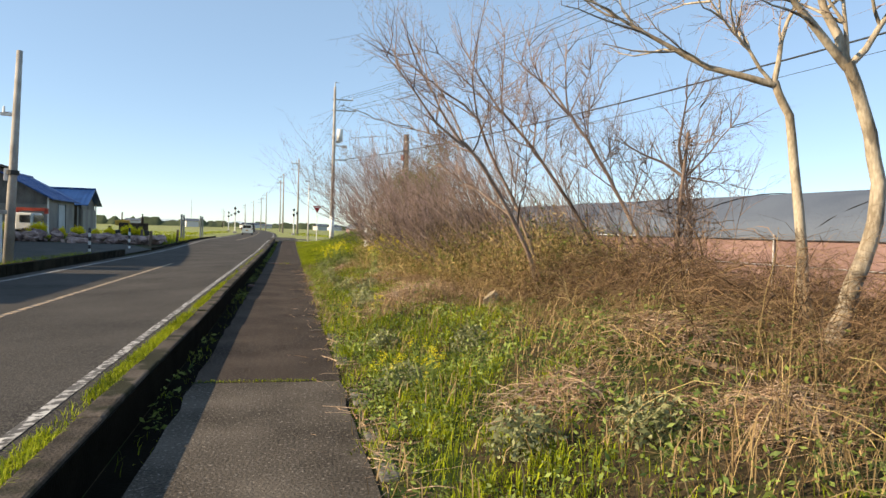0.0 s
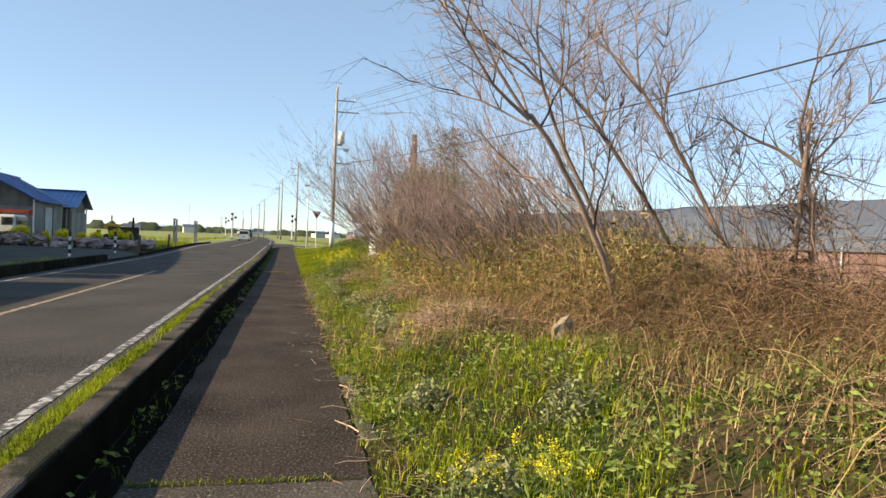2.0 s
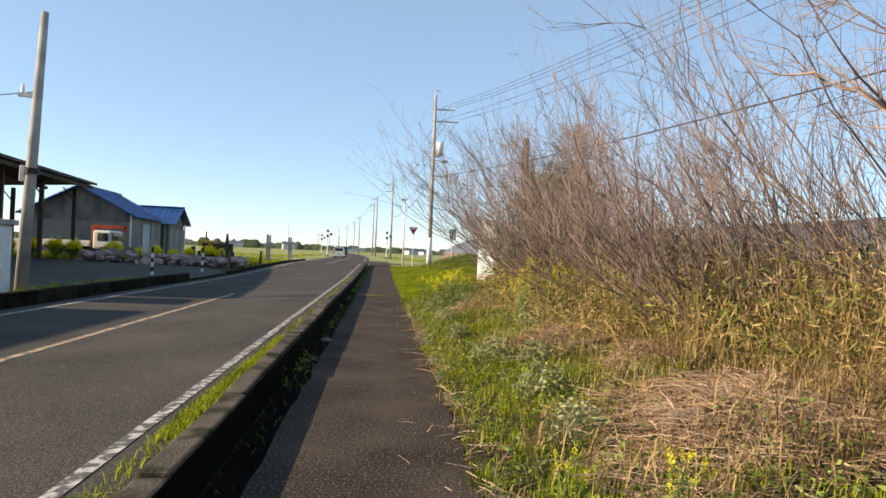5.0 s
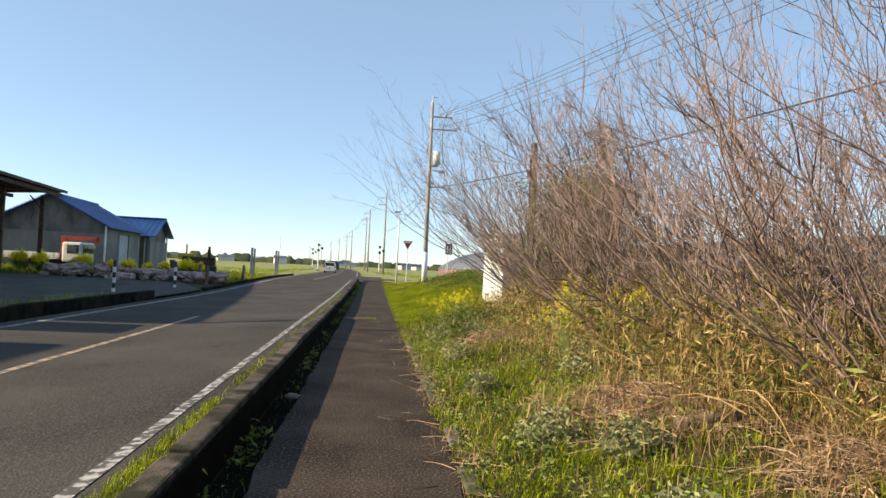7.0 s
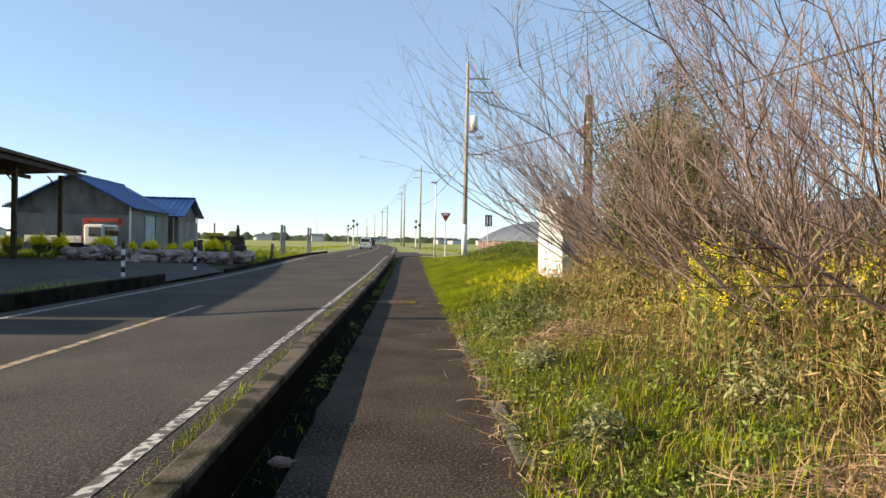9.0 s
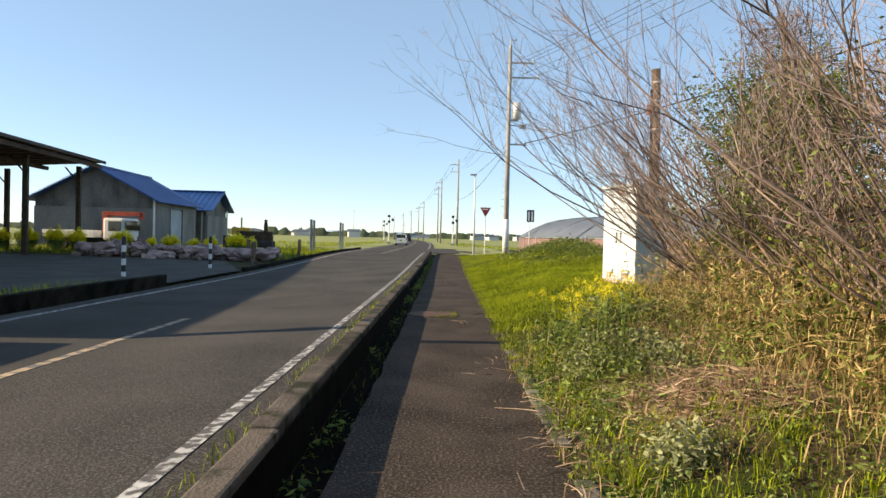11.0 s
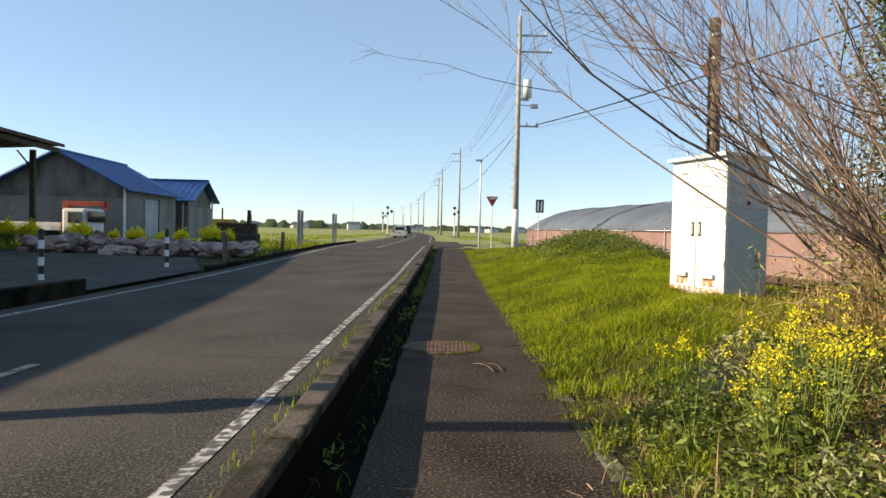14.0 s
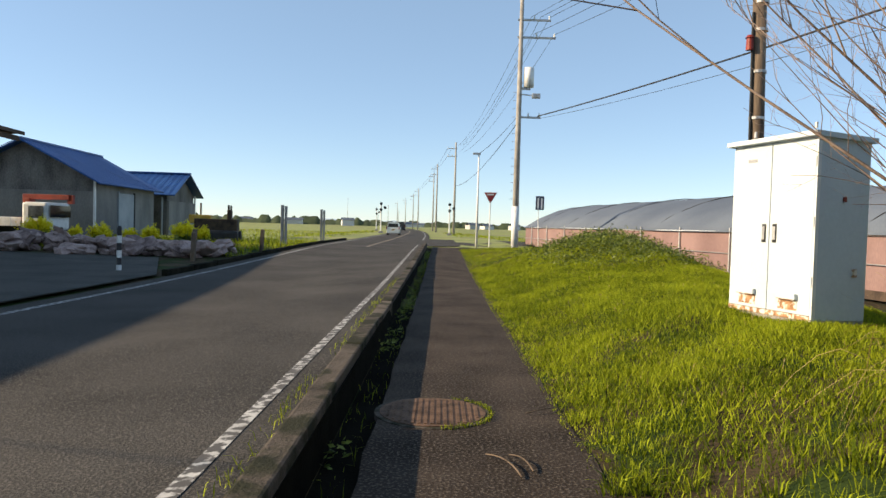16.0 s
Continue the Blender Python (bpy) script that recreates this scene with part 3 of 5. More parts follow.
# ---- long net house with pink sides and a grey roof ----
def net_house():
    n = thing("net_house", pose(6.7, 78.0, -0.2, 0, 0, 8.0), "long low net house, pink net walls, grey shade-cloth roof", "greenhouse")
    L, W, e = 92.0, 9.0, 1.75
    part("wall", boxed(0, 0.05, -L, 0, 0.25, e), PINKNET, n, "faded pink net wall")
    part("wall", boxed(0.05, W, -0.05, 0, 0.25, e), PINKNET, n)
    part("base_board", boxed(-0.04, 0.06, -L, 0.02, 0.0, 0.25), RUSTROOF, n)
    ys = np.concatenate([np.linspace(0, -9, 10), np.arange(-12, -L - 1, -4.0)])
    prof = np.linspace(0, 1, 9)
    V = []
    for y in ys:
        top = 1.75 * float(smooth01(1.6, -0.4, y))
        V.append(np.stack([-0.1 + prof * (W + 0.2), np.full(9, y), e - 0.02 + top * np.sin(prof * np.pi) ** 0.8 + 0.03 * wave(prof * 9, y)], 1))
    V = np.concatenate(V)
    i = (np.arange(len(ys) - 1)[:, None] * 9 + np.arange(8)[None]).ravel()
    part_roof = raw("roof", V, np.stack([i, i + 1, i + 10, i + 9], 1), GREYNET, n, "grey shade-cloth roof", True)
    part_roof.modifiers.new("thickness", "SOLIDIFY").thickness = 0.03
    for k in range(24):
        y = -2 - k * 3.9
        part("post", rodded((-0.06, y, 0), (-0.06, y, e + 0.15), 0.035, n=8), STEEL, n)
    part("rail", rodded((-0.07, -L, e), (-0.07, 0, e), 0.03, n=6), WHITE, n, "white top rail")
    part("rail", rodded((-0.07, -L, 0.95), (-0.07, 0, 0.95), 0.015, n=6), STEEL, n)
    for k in range(14):
        y0 = -3 - k * 6.5
        chain = [(W * q, y0 - 3.0 * q, e + 0.03 + 1.75 * math.sin(q * math.pi) ** 0.8) for q in np.linspace(0, 0.55, 8)]
        Vt, Ft = tubes([(chain, np.full(8, 0.02))], 4)
        raw("tie_cord", Vt, Ft, DARK, n)


net_house()


# ---- signs and slim posts at the junction ----
def triangle_sign():
    s = thing("yield_sign", pose(2.95, 64.9, 0.3), "red triangular traffic sign on a white post", "road sign")
    part("post", rodded((0, 0, 0), (0, 0, 3.3), 0.035, n=10), WHITE, s)
    face = part("face", slabbed([(-0.4, -0.04, 3.25), (0.4, -0.04, 3.25), (0, -0.04, 2.56)], 0.012), WHITE, s, "white-edged triangle")
    part("field", slabbed([(-0.35, -0.055, 3.22), (0.35, -0.055, 3.22), (0, -0.055, 2.62)], 0.006), SIGNRED, face, "faded red field")
    part("lettering_bar", boxed(-0.2, 0.2, -0.068, -0.06, 3.08, 3.15), WHITE, face)
    return s


triangle_sign()
bs = thing("blue_sign", pose(7.2, 74.3, 0.1), "dark blue sign with white arrows on a white post", "road sign")
part("post", rodded((0, 0, 0), (-0.1, 0, 2.9), 0.035, n=10), WHITE, bs)
panel = part("panel", boxed(-0.3, 0.32, -0.06, -0.03, 2.75, 3.75, bevel=0.01), BLUESIGN, bs)
for x in (-0.12, 0.14):
    part("mark", boxed(x - 0.05, x + 0.05, -0.07, -0.062, 2.85, 3.6), WHITE, panel)
lp = thing("street_lamp", pose(2.15, 64.0, 0.28), "slim white street lamp post at the junction", "street lamp")
part("post", rodded((0, 0, 0), (0, 0, 5.4), 0.075, 0.045, 10), WHITE, lp, smooth=True)
part("lamp_head", boxed(-0.35, 0.1, -0.07, 0.07, 5.38, 5.5, bevel=0.03), STEEL, lp)


def crossing_signal(x, y):
    s = thing("crossing_signal", pose(x, y, float(land(x, y))), "railway crossing signal with round black lamps", "signal", "crossing signals")
    part("post", rodded((0, 0, 0), (0, 0, 4.3), 0.09, n=10), WHITE, s)
    for z, dx in ((4.15, 0), (3.3, 0), (3.6, 0.55)):
        disc = part("disc", rodded((dx, -0.12, z), (dx, -0.06, z), 0.21, n=18), BLACK, s)
        part("hood", rodded((dx, -0.4, z + 0.02), (dx, -0.12, z + 0.02), 0.11, n=14), BLACK, disc)
    part("base", boxed(-0.3, 0.3, -0.3, 0.3, 0, 0.3, bevel=0.02), CONCRETE, s)


crossing_signal(-8.4, 122)
crossing_signal(1.2, 118)
crossing_signal(-12.5, 160)
for x, y in ((-7.85, 58.6), (-7.55, 68.4)):
    p = thing("gate_post", pose(x, y, float(land(x, y)), 0, 0, 5), "grey concrete gate post at the field edge", "post", "gate posts")
    part("post", boxed(-0.17, -0.02, -0.1, 0.1, -0.2, 2.05, bevel=0.015), CONCRETE, p)
    part("post", boxed(0.02, 0.14, -0.1, 0.1, -0.2, 2.0, bevel=0.015), CONCRETE, p)


def striped_post(x, y):
    p = thing("marker_post", pose(x, y, float(land(x, y))), "black and white striped marker post at the yard entrance", "post", "marker posts")
    for k in range(6):
        part("band", rodded((0, 0, 0.19 * k), (0, 0, 0.19 * k + 0.19), 0.062, n=12), BLACK if k % 2 else WHITE, p)
    part("cap", rodded((0, 0, 1.14), (0, 0, 1.2), 0.066, 0.04, 12), BLACK, p)


striped_post(-8.95, 36.0)
striped_post(-8.25, 41.3)
for x, y in ((-8.0, 46.0), (-9.2, 49.5), (-7.3, 52.0)):
    p = thing("stake", pose(x, y, float(land(x, y)), 2, 3, 0), "short dark wooden stake in the field margin", "post", "stakes")
    part("stake", boxed(-0.07, 0.07, -0.07, 0.07, -0.1, 0.95, bevel=0.01), WOOD, p)


# ---- vehicles ----
def loft(bm, rings):
    """Skin between closed rings of equal length."""
    rs = [[bm.verts.new(p) for p in r] for r in rings]
    n = len(rs[0])
    for a, b in zip(rs, rs[1:]):
        for i in range(n):
            bm.faces.new((a[i], a[(i + 1) % n], b[(i + 1) % n], b[i]))
    bm.faces.new(rs[0]), bm.faces.new(rs[-1])
    bmesh.ops.recalc_face_normals(bm, faces=bm.faces)
    return bm


def car(name, m, L, W, H, paint, label, plate):
    c = thing(name, m, label, "car", "cars")
    w = W / 2

    def section(y, z0, z1, k):
        return [(-w * k, y, z0), (-w, y, z0 + 0.15), (-w, y, z1 - 0.12), (-w * (k - 0.05), y, z1), (w * (k - 0.05), y, z1), (w, y, z1 - 0.12), (w, y, z0 + 0.15), (w * k, y, z0)]

    belt = H * 0.6
    part("body", loft(bmesh.new(), [section(0.0, 0.3, belt - 0.1, 0.9), section(0.08, 0.22, belt, 0.95), section(L * 0.7, 0.2, belt, 0.95), section(L * 0.93, 0.22, belt - 0.15, 0.9), section(L, 0.3, belt - 0.3, 0.8)]), paint, c, smooth=False)
    cab = part("cabin", loft(bmesh.new(), [[(x * q * w, y, z) for x, z in ((-1, belt - 0.02), (-0.86, H - 0.07), (-0.75, H), (0.75, H), (0.86, H - 0.07), (1, belt - 0.02))] for y, q in ((0.06, 0.97), (0.3, 0.99), (L * 0.55, 0.98))]), paint, c)
    part("windscreen", slabbed([(-w * 0.92, L * 0.72, belt), (w * 0.92, L * 0.72, belt), (w * 0.74, L * 0.55, H - 0.06), (-w * 0.74, L * 0.55, H - 0.06)], 0.02), GLASS, cab)
    part("rear_window", boxed(-w * 0.76, w * 0.76, 0.04, 0.07, belt + 0.05, H - 0.14), GLASS, cab, "dark rear window")
    for sx in (-1, 1):
        for y0, y1 in ((0.35, L * 0.3), (L * 0.32, L * 0.52)):
            part("side_window", slabbed([(sx * w * 0.99, y0, belt + 0.03), (sx * w * 0.99, y1, belt + 0.03), (sx * w * 0.89, y1, H - 0.13), (sx * w * 0.89, y0, H - 0.13)], 0.015 * sx), GLASS, cab)
        part("tail_lamp", boxed(sx * w * 0.97 - 0.09, sx * w * 0.97 + 0.02, -0.02, 0.1, belt - 0.22, belt + 0.08), RED, c, "red tail lamp")
        part("mirror", boxed(sx * (w + 0.09) - 0.07, sx * (w + 0.09) + 0.07, L * 0.56, L * 0.6, belt + 0.02, belt + 0.16, bevel=0.02), BLACK, c)
        for y in (L * 0.19, L * 0.8):
            wh = part("wheel", rodded((sx * (w - 0.16), y, 0.28), (sx * (w + 0.005), y, 0.28), 0.28, n=20), DARK, c)
            part("rim", rodded((sx * (w - 0.02), y, 0.28), (sx * (w + 0.015), y, 0.28), 0.17, n=16), STEEL, wh)
    part("bumper", boxed(-w * 0.97, w * 0.97, -0.06, 0.06, 0.26, 0.5, bevel=0.03), paint, c)
    part("plate", boxed(-0.17, 0.17, -0.075, -0.062, 0.55, 0.71), plate, c, "number plate with plain bars")
    part("plate_bar", boxed(-0.12, 0.12, -0.081, -0.076, 0.6, 0.65), BLACK, c)


car("small_car", pose(-5.0 + float(bend(104)), 104, float(rise(104)), 0, 0, 1), 3.4, 1.48, 1.48, CARWHITE, "cream white small hatchback on the road", YELLOWPAINT)
car("van", pose(-5.6 + float(bend(168)), 168, float(rise(168)), 0, 0, 2), 4.3, 1.7, 1.85, BLACK, "black van far along the road", WHITE)

car("parked_van", pose(-14.2, 34.0, 0.05, 0, 0, 174), 3.4, 1.48, 1.85, CARWHITE, "white van parked facing out under the open shed", WHITE)

# lorry with a red crane, parked behind the rocks
t = thing("crane_lorry", pose(-18.5, 55.2, 0.25, 0, 0, 84) @ Matrix.Diagonal((0.85, 0.8, 0.88, 1)), "white lorry with a red loading crane parked by the shed", "lorry")
part("cab", boxed(-0.95, 0.95, -1.5, 0, 0.6, 2.0, bevel=0.14), WHITE, t)
part("windscreen", boxed(-0.85, 0.85, -1.64, -1.6, 1.25, 1.85), GLASS, t)
for sx in (-1, 1):
    part("side_window", boxed(sx * 0.95 - 0.02, sx * 0.95 + 0.02, -1.3, -0.4, 1.2, 1.8, bevel=0.015), GLASS, t)
    for y in (-0.9, 3.0):
        part("wheel", rodded((sx * 0.65, y, 0.4), (sx * 0.95, y, 0.4), 0.4, n=18), DARK, t)
part("flatbed", boxed(-1.0, 1.0, 0.6, 4.4, 0.75, 1.2, bevel=0.02), WHITE, t)
part("chassis", boxed(-0.4, 0.4, -1.5, 4.3, 0.45, 0.75), DARK, t)
crane = part("crane_post", boxed(-0.25, 0.25, 0.1, 0.5, 0.75, 2.2, bevel=0.03), RED, t, "red crane column")
part("crane_boom", boxed(-0.13, 0.13, -2.2, 0.6, 2.15, 2.42, bevel=0.02), RED, crane, "red folded boom")
part("crane_tip", boxed(-0.1, 0.1, -2.4, -2.1, 1.95, 2.4), RED, crane)

# small bulldozer
b = thing("bulldozer", pose(-12.2, 61.0, 0.25, 0, 0, 100), "rusty brown bulldozer parked at the field edge", "bulldozer")
part("body", boxed(-0.6, 0.6, -1.3, 0.9, 0.55, 1.25, bevel=0.06), BROWNSTEEL, b)
part("hood", boxed(-0.45, 0.45, 0.1, 1.2, 1.0, 1.45, bevel=0.06), YELLOWPAINT, b)
for sx in (-1, 1):
    part("track", boxed(sx * 0.85 - 0.2, sx * 0.85 + 0.2, -1.4, 1.2, 0.0, 0.65, bevel=0.15), DARK, b)
    part("rail_post", boxed(sx * 0.55 - 0.05, sx * 0.55 + 0.05, -0.9, -0.8, 1.2, 2.0), BROWNSTEEL, b)
part("seat_back", boxed(-0.4, 0.4, -0.95, -0.75, 1.2, 1.75, bevel=0.05), BROWNSTEEL, b)
part("blade", boxed(-1.2, 1.2, 1.5, 1.65, 0.15, 0.95, bevel=0.03), BROWNSTEEL, b)
part("exhaust", rodded((0.3, 0.7, 1.4), (0.3, 0.7, 2.1), 0.05, n=8), BROWNSTEEL, b)

# ---- rocks along the yard ----
def rock_mesh(seed):
    bm = bmesh.new()
    bmesh.ops.create_icosphere(bm, subdivisions=2, radius=0.5)
    off = Vector((seed * 7.3, seed * 1.7, 0))
    for v in bm.verts:
        n = noise.noise(v.co * 2.1 + off)
        v.co *= 0.85 + 0.5 * n
        v.co = Vector([round(c * 3.2 + 0.35 * noise.noise(v.co * 4 + off)) / 3.2 * 0.45 + c * 0.55 for c in v.co])
    me = bpy.data.meshes.new("rock")
    bm.to_mesh(me)
    bm.free()
    me.materials.append(ROCK)
    return me


ROCKS = [rock_mesh(k) for k in range(7)]
for k in range(125):
    q = rng.random()
    x = -16.8 + 9.0 * q + rng.normal() * 0.2
    y = 47.3 + rng.random() * 2.2 + (1.0 if x < -13 else 0)
    s = 0.32 + 0.5 * rng.random()
    lift = 0.3 * float(rng.random() < 0.45) * (1.0 if x < -11 else 0.6)
    r = new("rock", ROCKS[k % 7])
    r.matrix_world = pose(x, y, float(land(x, y)) + s * 0.24 + lift, *(rng.normal(size=2) * 18), rng.random() * 360) @ Matrix.Diagonal((s * 1.4, s, s * 0.62, 1))
    tagged(r, "rough pinkish boulder heaped along the yard edge", "rock", "heaped boulders")

# ---- plants ----
def stuff(name, VF, mat, label, category, parent=None):
    ob = raw(name, VF[0], VF[1], mat, parent)
    return ob if parent else tagged(ob, label, category, kind="stuff")


def blades(P, h, lean, w, way=None, r=rng):
    """Bent grass blades at the places P: three triangles each."""
    n = len(P)
    a = r.uniform(0, 2 * np.pi, n) if way is None else way
    d = np.stack([np.cos(a), np.sin(a), np.zeros(n)], 1)
    s = np.stack([-np.sin(a + r.normal(0, 0.7, n)), np.cos(a), np.zeros(n)], 1) * (w / 2)[:, None]
    up = np.array([0, 0, 1.0])
    mid = P + up * (h * 0.55)[:, None] + d * (h * lean * 0.3)[:, None]
    tip = P + up * (h * np.clip(1 - 0.45 * lean, 0.1, 1))[:, None] + d * (h * lean)[:, None]
    V = np.stack([P - s, P + s, mid - 0.8 * s, mid + 0.8 * s, tip], 1).reshape(-1, 3)
    b = np.arange(n)[:, None] * 5
    F = np.concatenate([b + np.array([[0, 1, 2]]), b + np.array([[1, 3, 2]]), b + np.array([[2, 3, 4]])])
    return V, F


def short_blades(P, h, w, r=rng):
    """Small straight grass blades: one triangle each."""
    n = len(P)
    a, b = r.uniform(0, 2 * np.pi, n), r.uniform(0, 2 * np.pi, n)
    s = np.stack([np.cos(a), np.sin(a), np.zeros(n)], 1) * (w / 2)[:, None]
    tip = P + np.stack([np.cos(b) * 0.6, np.sin(b) * 0.6, np.ones(n)], 1) * h[:, None]
    return np.stack([P - s, P + s, tip], 1).reshape(-1, 3), np.arange(n)[:, None] * 3 + np.array([[0, 1, 2]])


def ribbons(P, way, length, rise_, droop, w, k=6, r=rng):
    """Long arching stalks: flat strips of k points."""
    n = len(P)
    d = np.stack([np.cos(way), np.sin(way), np.zeros(n)], 1)
    s = np.stack([-np.sin(way), np.cos(way), r.normal(0, 0.6, n)], 1) * (w / 2)[:, None]
    q = np.linspace(0, 1, k)
    wig = r.normal(0, 0.03, (n, k, 3)) * length[:, None, None] * q[None, :, None]
    pts = P[:, None] + d[:, None] * (q[None] * length[:, None])[..., None] + wig
    pts[..., 2] += rise_[:, None] * q - droop[:, None] * q ** 2
    pts[..., 2] = np.maximum(pts[..., 2], land(pts[..., 0], pts[..., 1]) + 0.015)
    V = np.stack([pts - s[:, None] * (1 - 0.6 * q)[None, :, None], pts + s[:, None] * (1 - 0.6 * q)[None, :, None]], 2).reshape(-1, 3)
    b = (np.arange(n)[:, None] * 2 * k + np.arange(k - 1)[None] * 2).reshape(-1, 1)
    return V, b + np.array([[0, 1, 3, 2]])


def leaves(P, size, r=rng, flat=0.5, slim=0.45):
    """Pointed leaves in all directions."""
    n = len(P)
    a, e = r.uniform(0, 2 * np.pi, n), r.normal(0, flat, n)
    d = np.stack([np.cos(a) * np.cos(e), np.sin(a) * np.cos(e), np.sin(e)], 1)
    s = np.cross(d, r.normal(size=(n, 3)))
    s /= np.linalg.norm(s, axis=1)[:, None] + 1e-9
    L = size[:, None]
    V = np.stack([P, P + d * L * 0.5 + s * L * slim * 0.5, P + d * L, P + d * L * 0.5 - s * L * slim * 0.5], 1).reshape(-1, 3)
    return V, np.arange(n)[:, None] * 4 + np.array([[0, 1, 2, 3]])


def scatter(n, x0, x1, y0, y1, keep=None, r=rng):
    x, y = r.uniform(x0, x1, n), r.uniform(y0, y1, n)
    if keep is not None:
        ok = r.random(n) < keep(x, y)
        x, y = x[ok], y[ok]
    return np.stack([x, y, land(x, y)], 1)


HEAPS = [(2.35, 3.9, 0.4), (3.5, 4.4, 0.5), (2.75, 15.6, 0.5), (4.2, 9.9, 0.5), (3.2, 2.6, 0.4), (2.25, 21.4, 0.55), (3.0, 13.2, 0.4), (2.45, 10.6, 0.6), (2.9, 11.3, 0.6)]


def lush(x, y):
    """How green the verge is: 1 fresh grass, 0 dry stalks."""
    edge = 0.9 * np.exp(-((y - 8.0) / 1.3) ** 2)
    g = 0.95 - 0.75 * smooth01(1.9, 3.2, x - edge + 0.35 * wave(x, y, 1.7))
    g = np.maximum(g, smooth01(27.0, 29.0, y) * 0.97)
    dirt = np.exp(-(((x - 2.5) / 0.8) ** 2 + ((y - 10.9) / 1.3) ** 2)) + np.exp(-(((x - 2.9) / 0.8) ** 2 + ((y - 23.6) / 1.6) ** 2)) + np.exp(-(((x - 3.0) / 0.9) ** 2 + ((y - 15.4) / 1.0) ** 2)) * 0.8
    near = 0.5 * smooth01(7.5, 5.0, y) * smooth01(1.4, 2.2, x) * (wave(x + 1.3, y, 2.2) > 0.0) + 0.2 * smooth01(8.5, 6.0, y) * smooth01(2.3, 2.9, x)
    heaps = sum(np.exp(-(((x - a) / c) ** 2 + ((y - b) / c) ** 2)) for a, b, c in HEAPS)
    return np.clip((g + 0.3 * wave(x, y, 3.1) + 0.2 * wave(x, y, 7.3) - near) * (1 - dirt) * (1 - np.clip(heaps, 0, 1)), 0.02, 1)


N = rng.normal
# verge: tufted green grass, growing a little over the path's edge
P = scatter(170000, 0.86, 6.2, 0.6, 30, lambda x, y: lush(x, y) * (0.35 + 0.65 * (wave(x, y, 5) > -0.1)) * np.where((x > 3.4) & (y > 8), 0.35, 1.0) * (1 - 0.75 * np.exp(-((x - 1.16 - 0.05 * wave(x * 0, y, 0.9)) / 0.1) ** 2) * (y < 26)) * (1 - 0.6 * smooth01(18, 30, y)))
h = np.clip(0.1 + 0.06 * wave(P[:, 0], P[:, 1], 2.3) + N(0, 0.04, len(P)), 0.03, 0.28) * smooth01(0.8, 1.3, P[:, 0]).clip(0.35)
stuff("verge_grass", blades(P, h, rng.uniform(0.1, 0.9, len(P)), 0.004 + 0.0035 * rng.random(len(P))), GRASS, "fresh green grass growing on the verge", "grass")
# tufts standing out of the even grass
C = np.concatenate([scatter(800, 1.0, 4.2, 0.8, 27, lambda x, y: lush(x, y)), scatter(900, 1.1, 6.5, 27, 44)])
P = np.repeat(C, 30, 0)
off = N(0, 0.05, (len(P), 2))
P[:, :2] += off
P[:, 2] = land(P[:, 0], P[:, 1])
size = np.repeat(rng.uniform(0.07, 0.22, len(C)) * (1 - 0.6 * smooth01(26, 29, C[:, 1])), 30)
stuff("grass_tufts", blades(P, size * rng.uniform(0.6, 1.1, len(P)), rng.uniform(0.3, 1.0, len(P)), rng.uniform(0.005, 0.01, len(P)), np.arctan2(off[:, 1], off[:, 0])), GRASS, "thick tufts of green grass", "grass")
# lawn round the cabinet and over the mound
P = scatter(520000, 0.9, 8.5, 26, 60, lambda x, y: smooth01(26, 29, y) * np.where(y > 46, 0.3, 1.0) * smooth01(8.6, 6.0, x) * (0.7 + 0.3 * (wave(x, y, 4) > -0.25)))
h = np.clip(0.055 + 0.025 * wave(P[:, 0], P[:, 1], 1.3) + N(0, 0.018, len(P)), 0.025, 0.15) * smooth01(0.8, 1.4, P[:, 0]).clip(0.35)
stuff("lawn_grass", short_blades(P, h * 1.1, 0.008 + 0.006 * rng.random(len(P))), GRASS, "bright green grass round the cabinet", "grass")
# dry grass among it
P = scatter(90000, 0.9, 8.5, 0.3, 26, lambda x, y: (1.12 - lush(x, y)) * np.where(y < 8.5, 0.55, 0.85) * (0.3 + 0.7 * (wave(x + 3, y, 4) > -0.2)))
h = np.clip(0.2 + 0.12 * wave(P[:, 0], P[:, 1], 1.1) + N(0, 0.08, len(P)), 0.05, 0.7)
stuff("dry_grass", blades(P, h, rng.uniform(0.2, 1.2, len(P)), 0.005 + 0.005 * rng.random(len(P))), DRYGRASS, "dry straw-coloured grass tangled on the verge", "grass")
P = scatter(3000, 0.95, 8.0, 28, 60, lambda x, y: 0.5 + 0.5 * (wave(x, y, 2) > 0))
stuff("dry_grass", blades(P, rng.uniform(0.05, 0.14, len(P)), rng.uniform(0.2, 1.2, len(P)), np.full(len(P), 0.006)), DRYGRASS, "dry stalks among the green grass", "grass")
# arching dry stalks and brambles
P = scatter(34000, 2.2, 9.0, 0.8, 28, lambda x, y: (1.0 - lush(x, y)) * np.where((y < 9) & (x > 3.2), 0.35, 1.0) * smooth01(2.3, 3.6, x - 0.9 * np.exp(-((y - 10.9) / 1.3) ** 2)) * (0.35 + 0.65 * (wave(x, y, 1.9) > -0.25)))
n = len(P)
P[:, 2] += rng.uniform(0, 0.35, n)
stuff("dry_stalks", ribbons(P, rng.uniform(0, 2 * np.pi, n), rng.uniform(0.2, 0.95, n), rng.uniform(0.1, 0.9, n), rng.uniform(0.1, 1.1, n), rng.uniform(0.0025, 0.006, n)), REED, "tangle of arching dry stalks and brambles", "dry stalks")
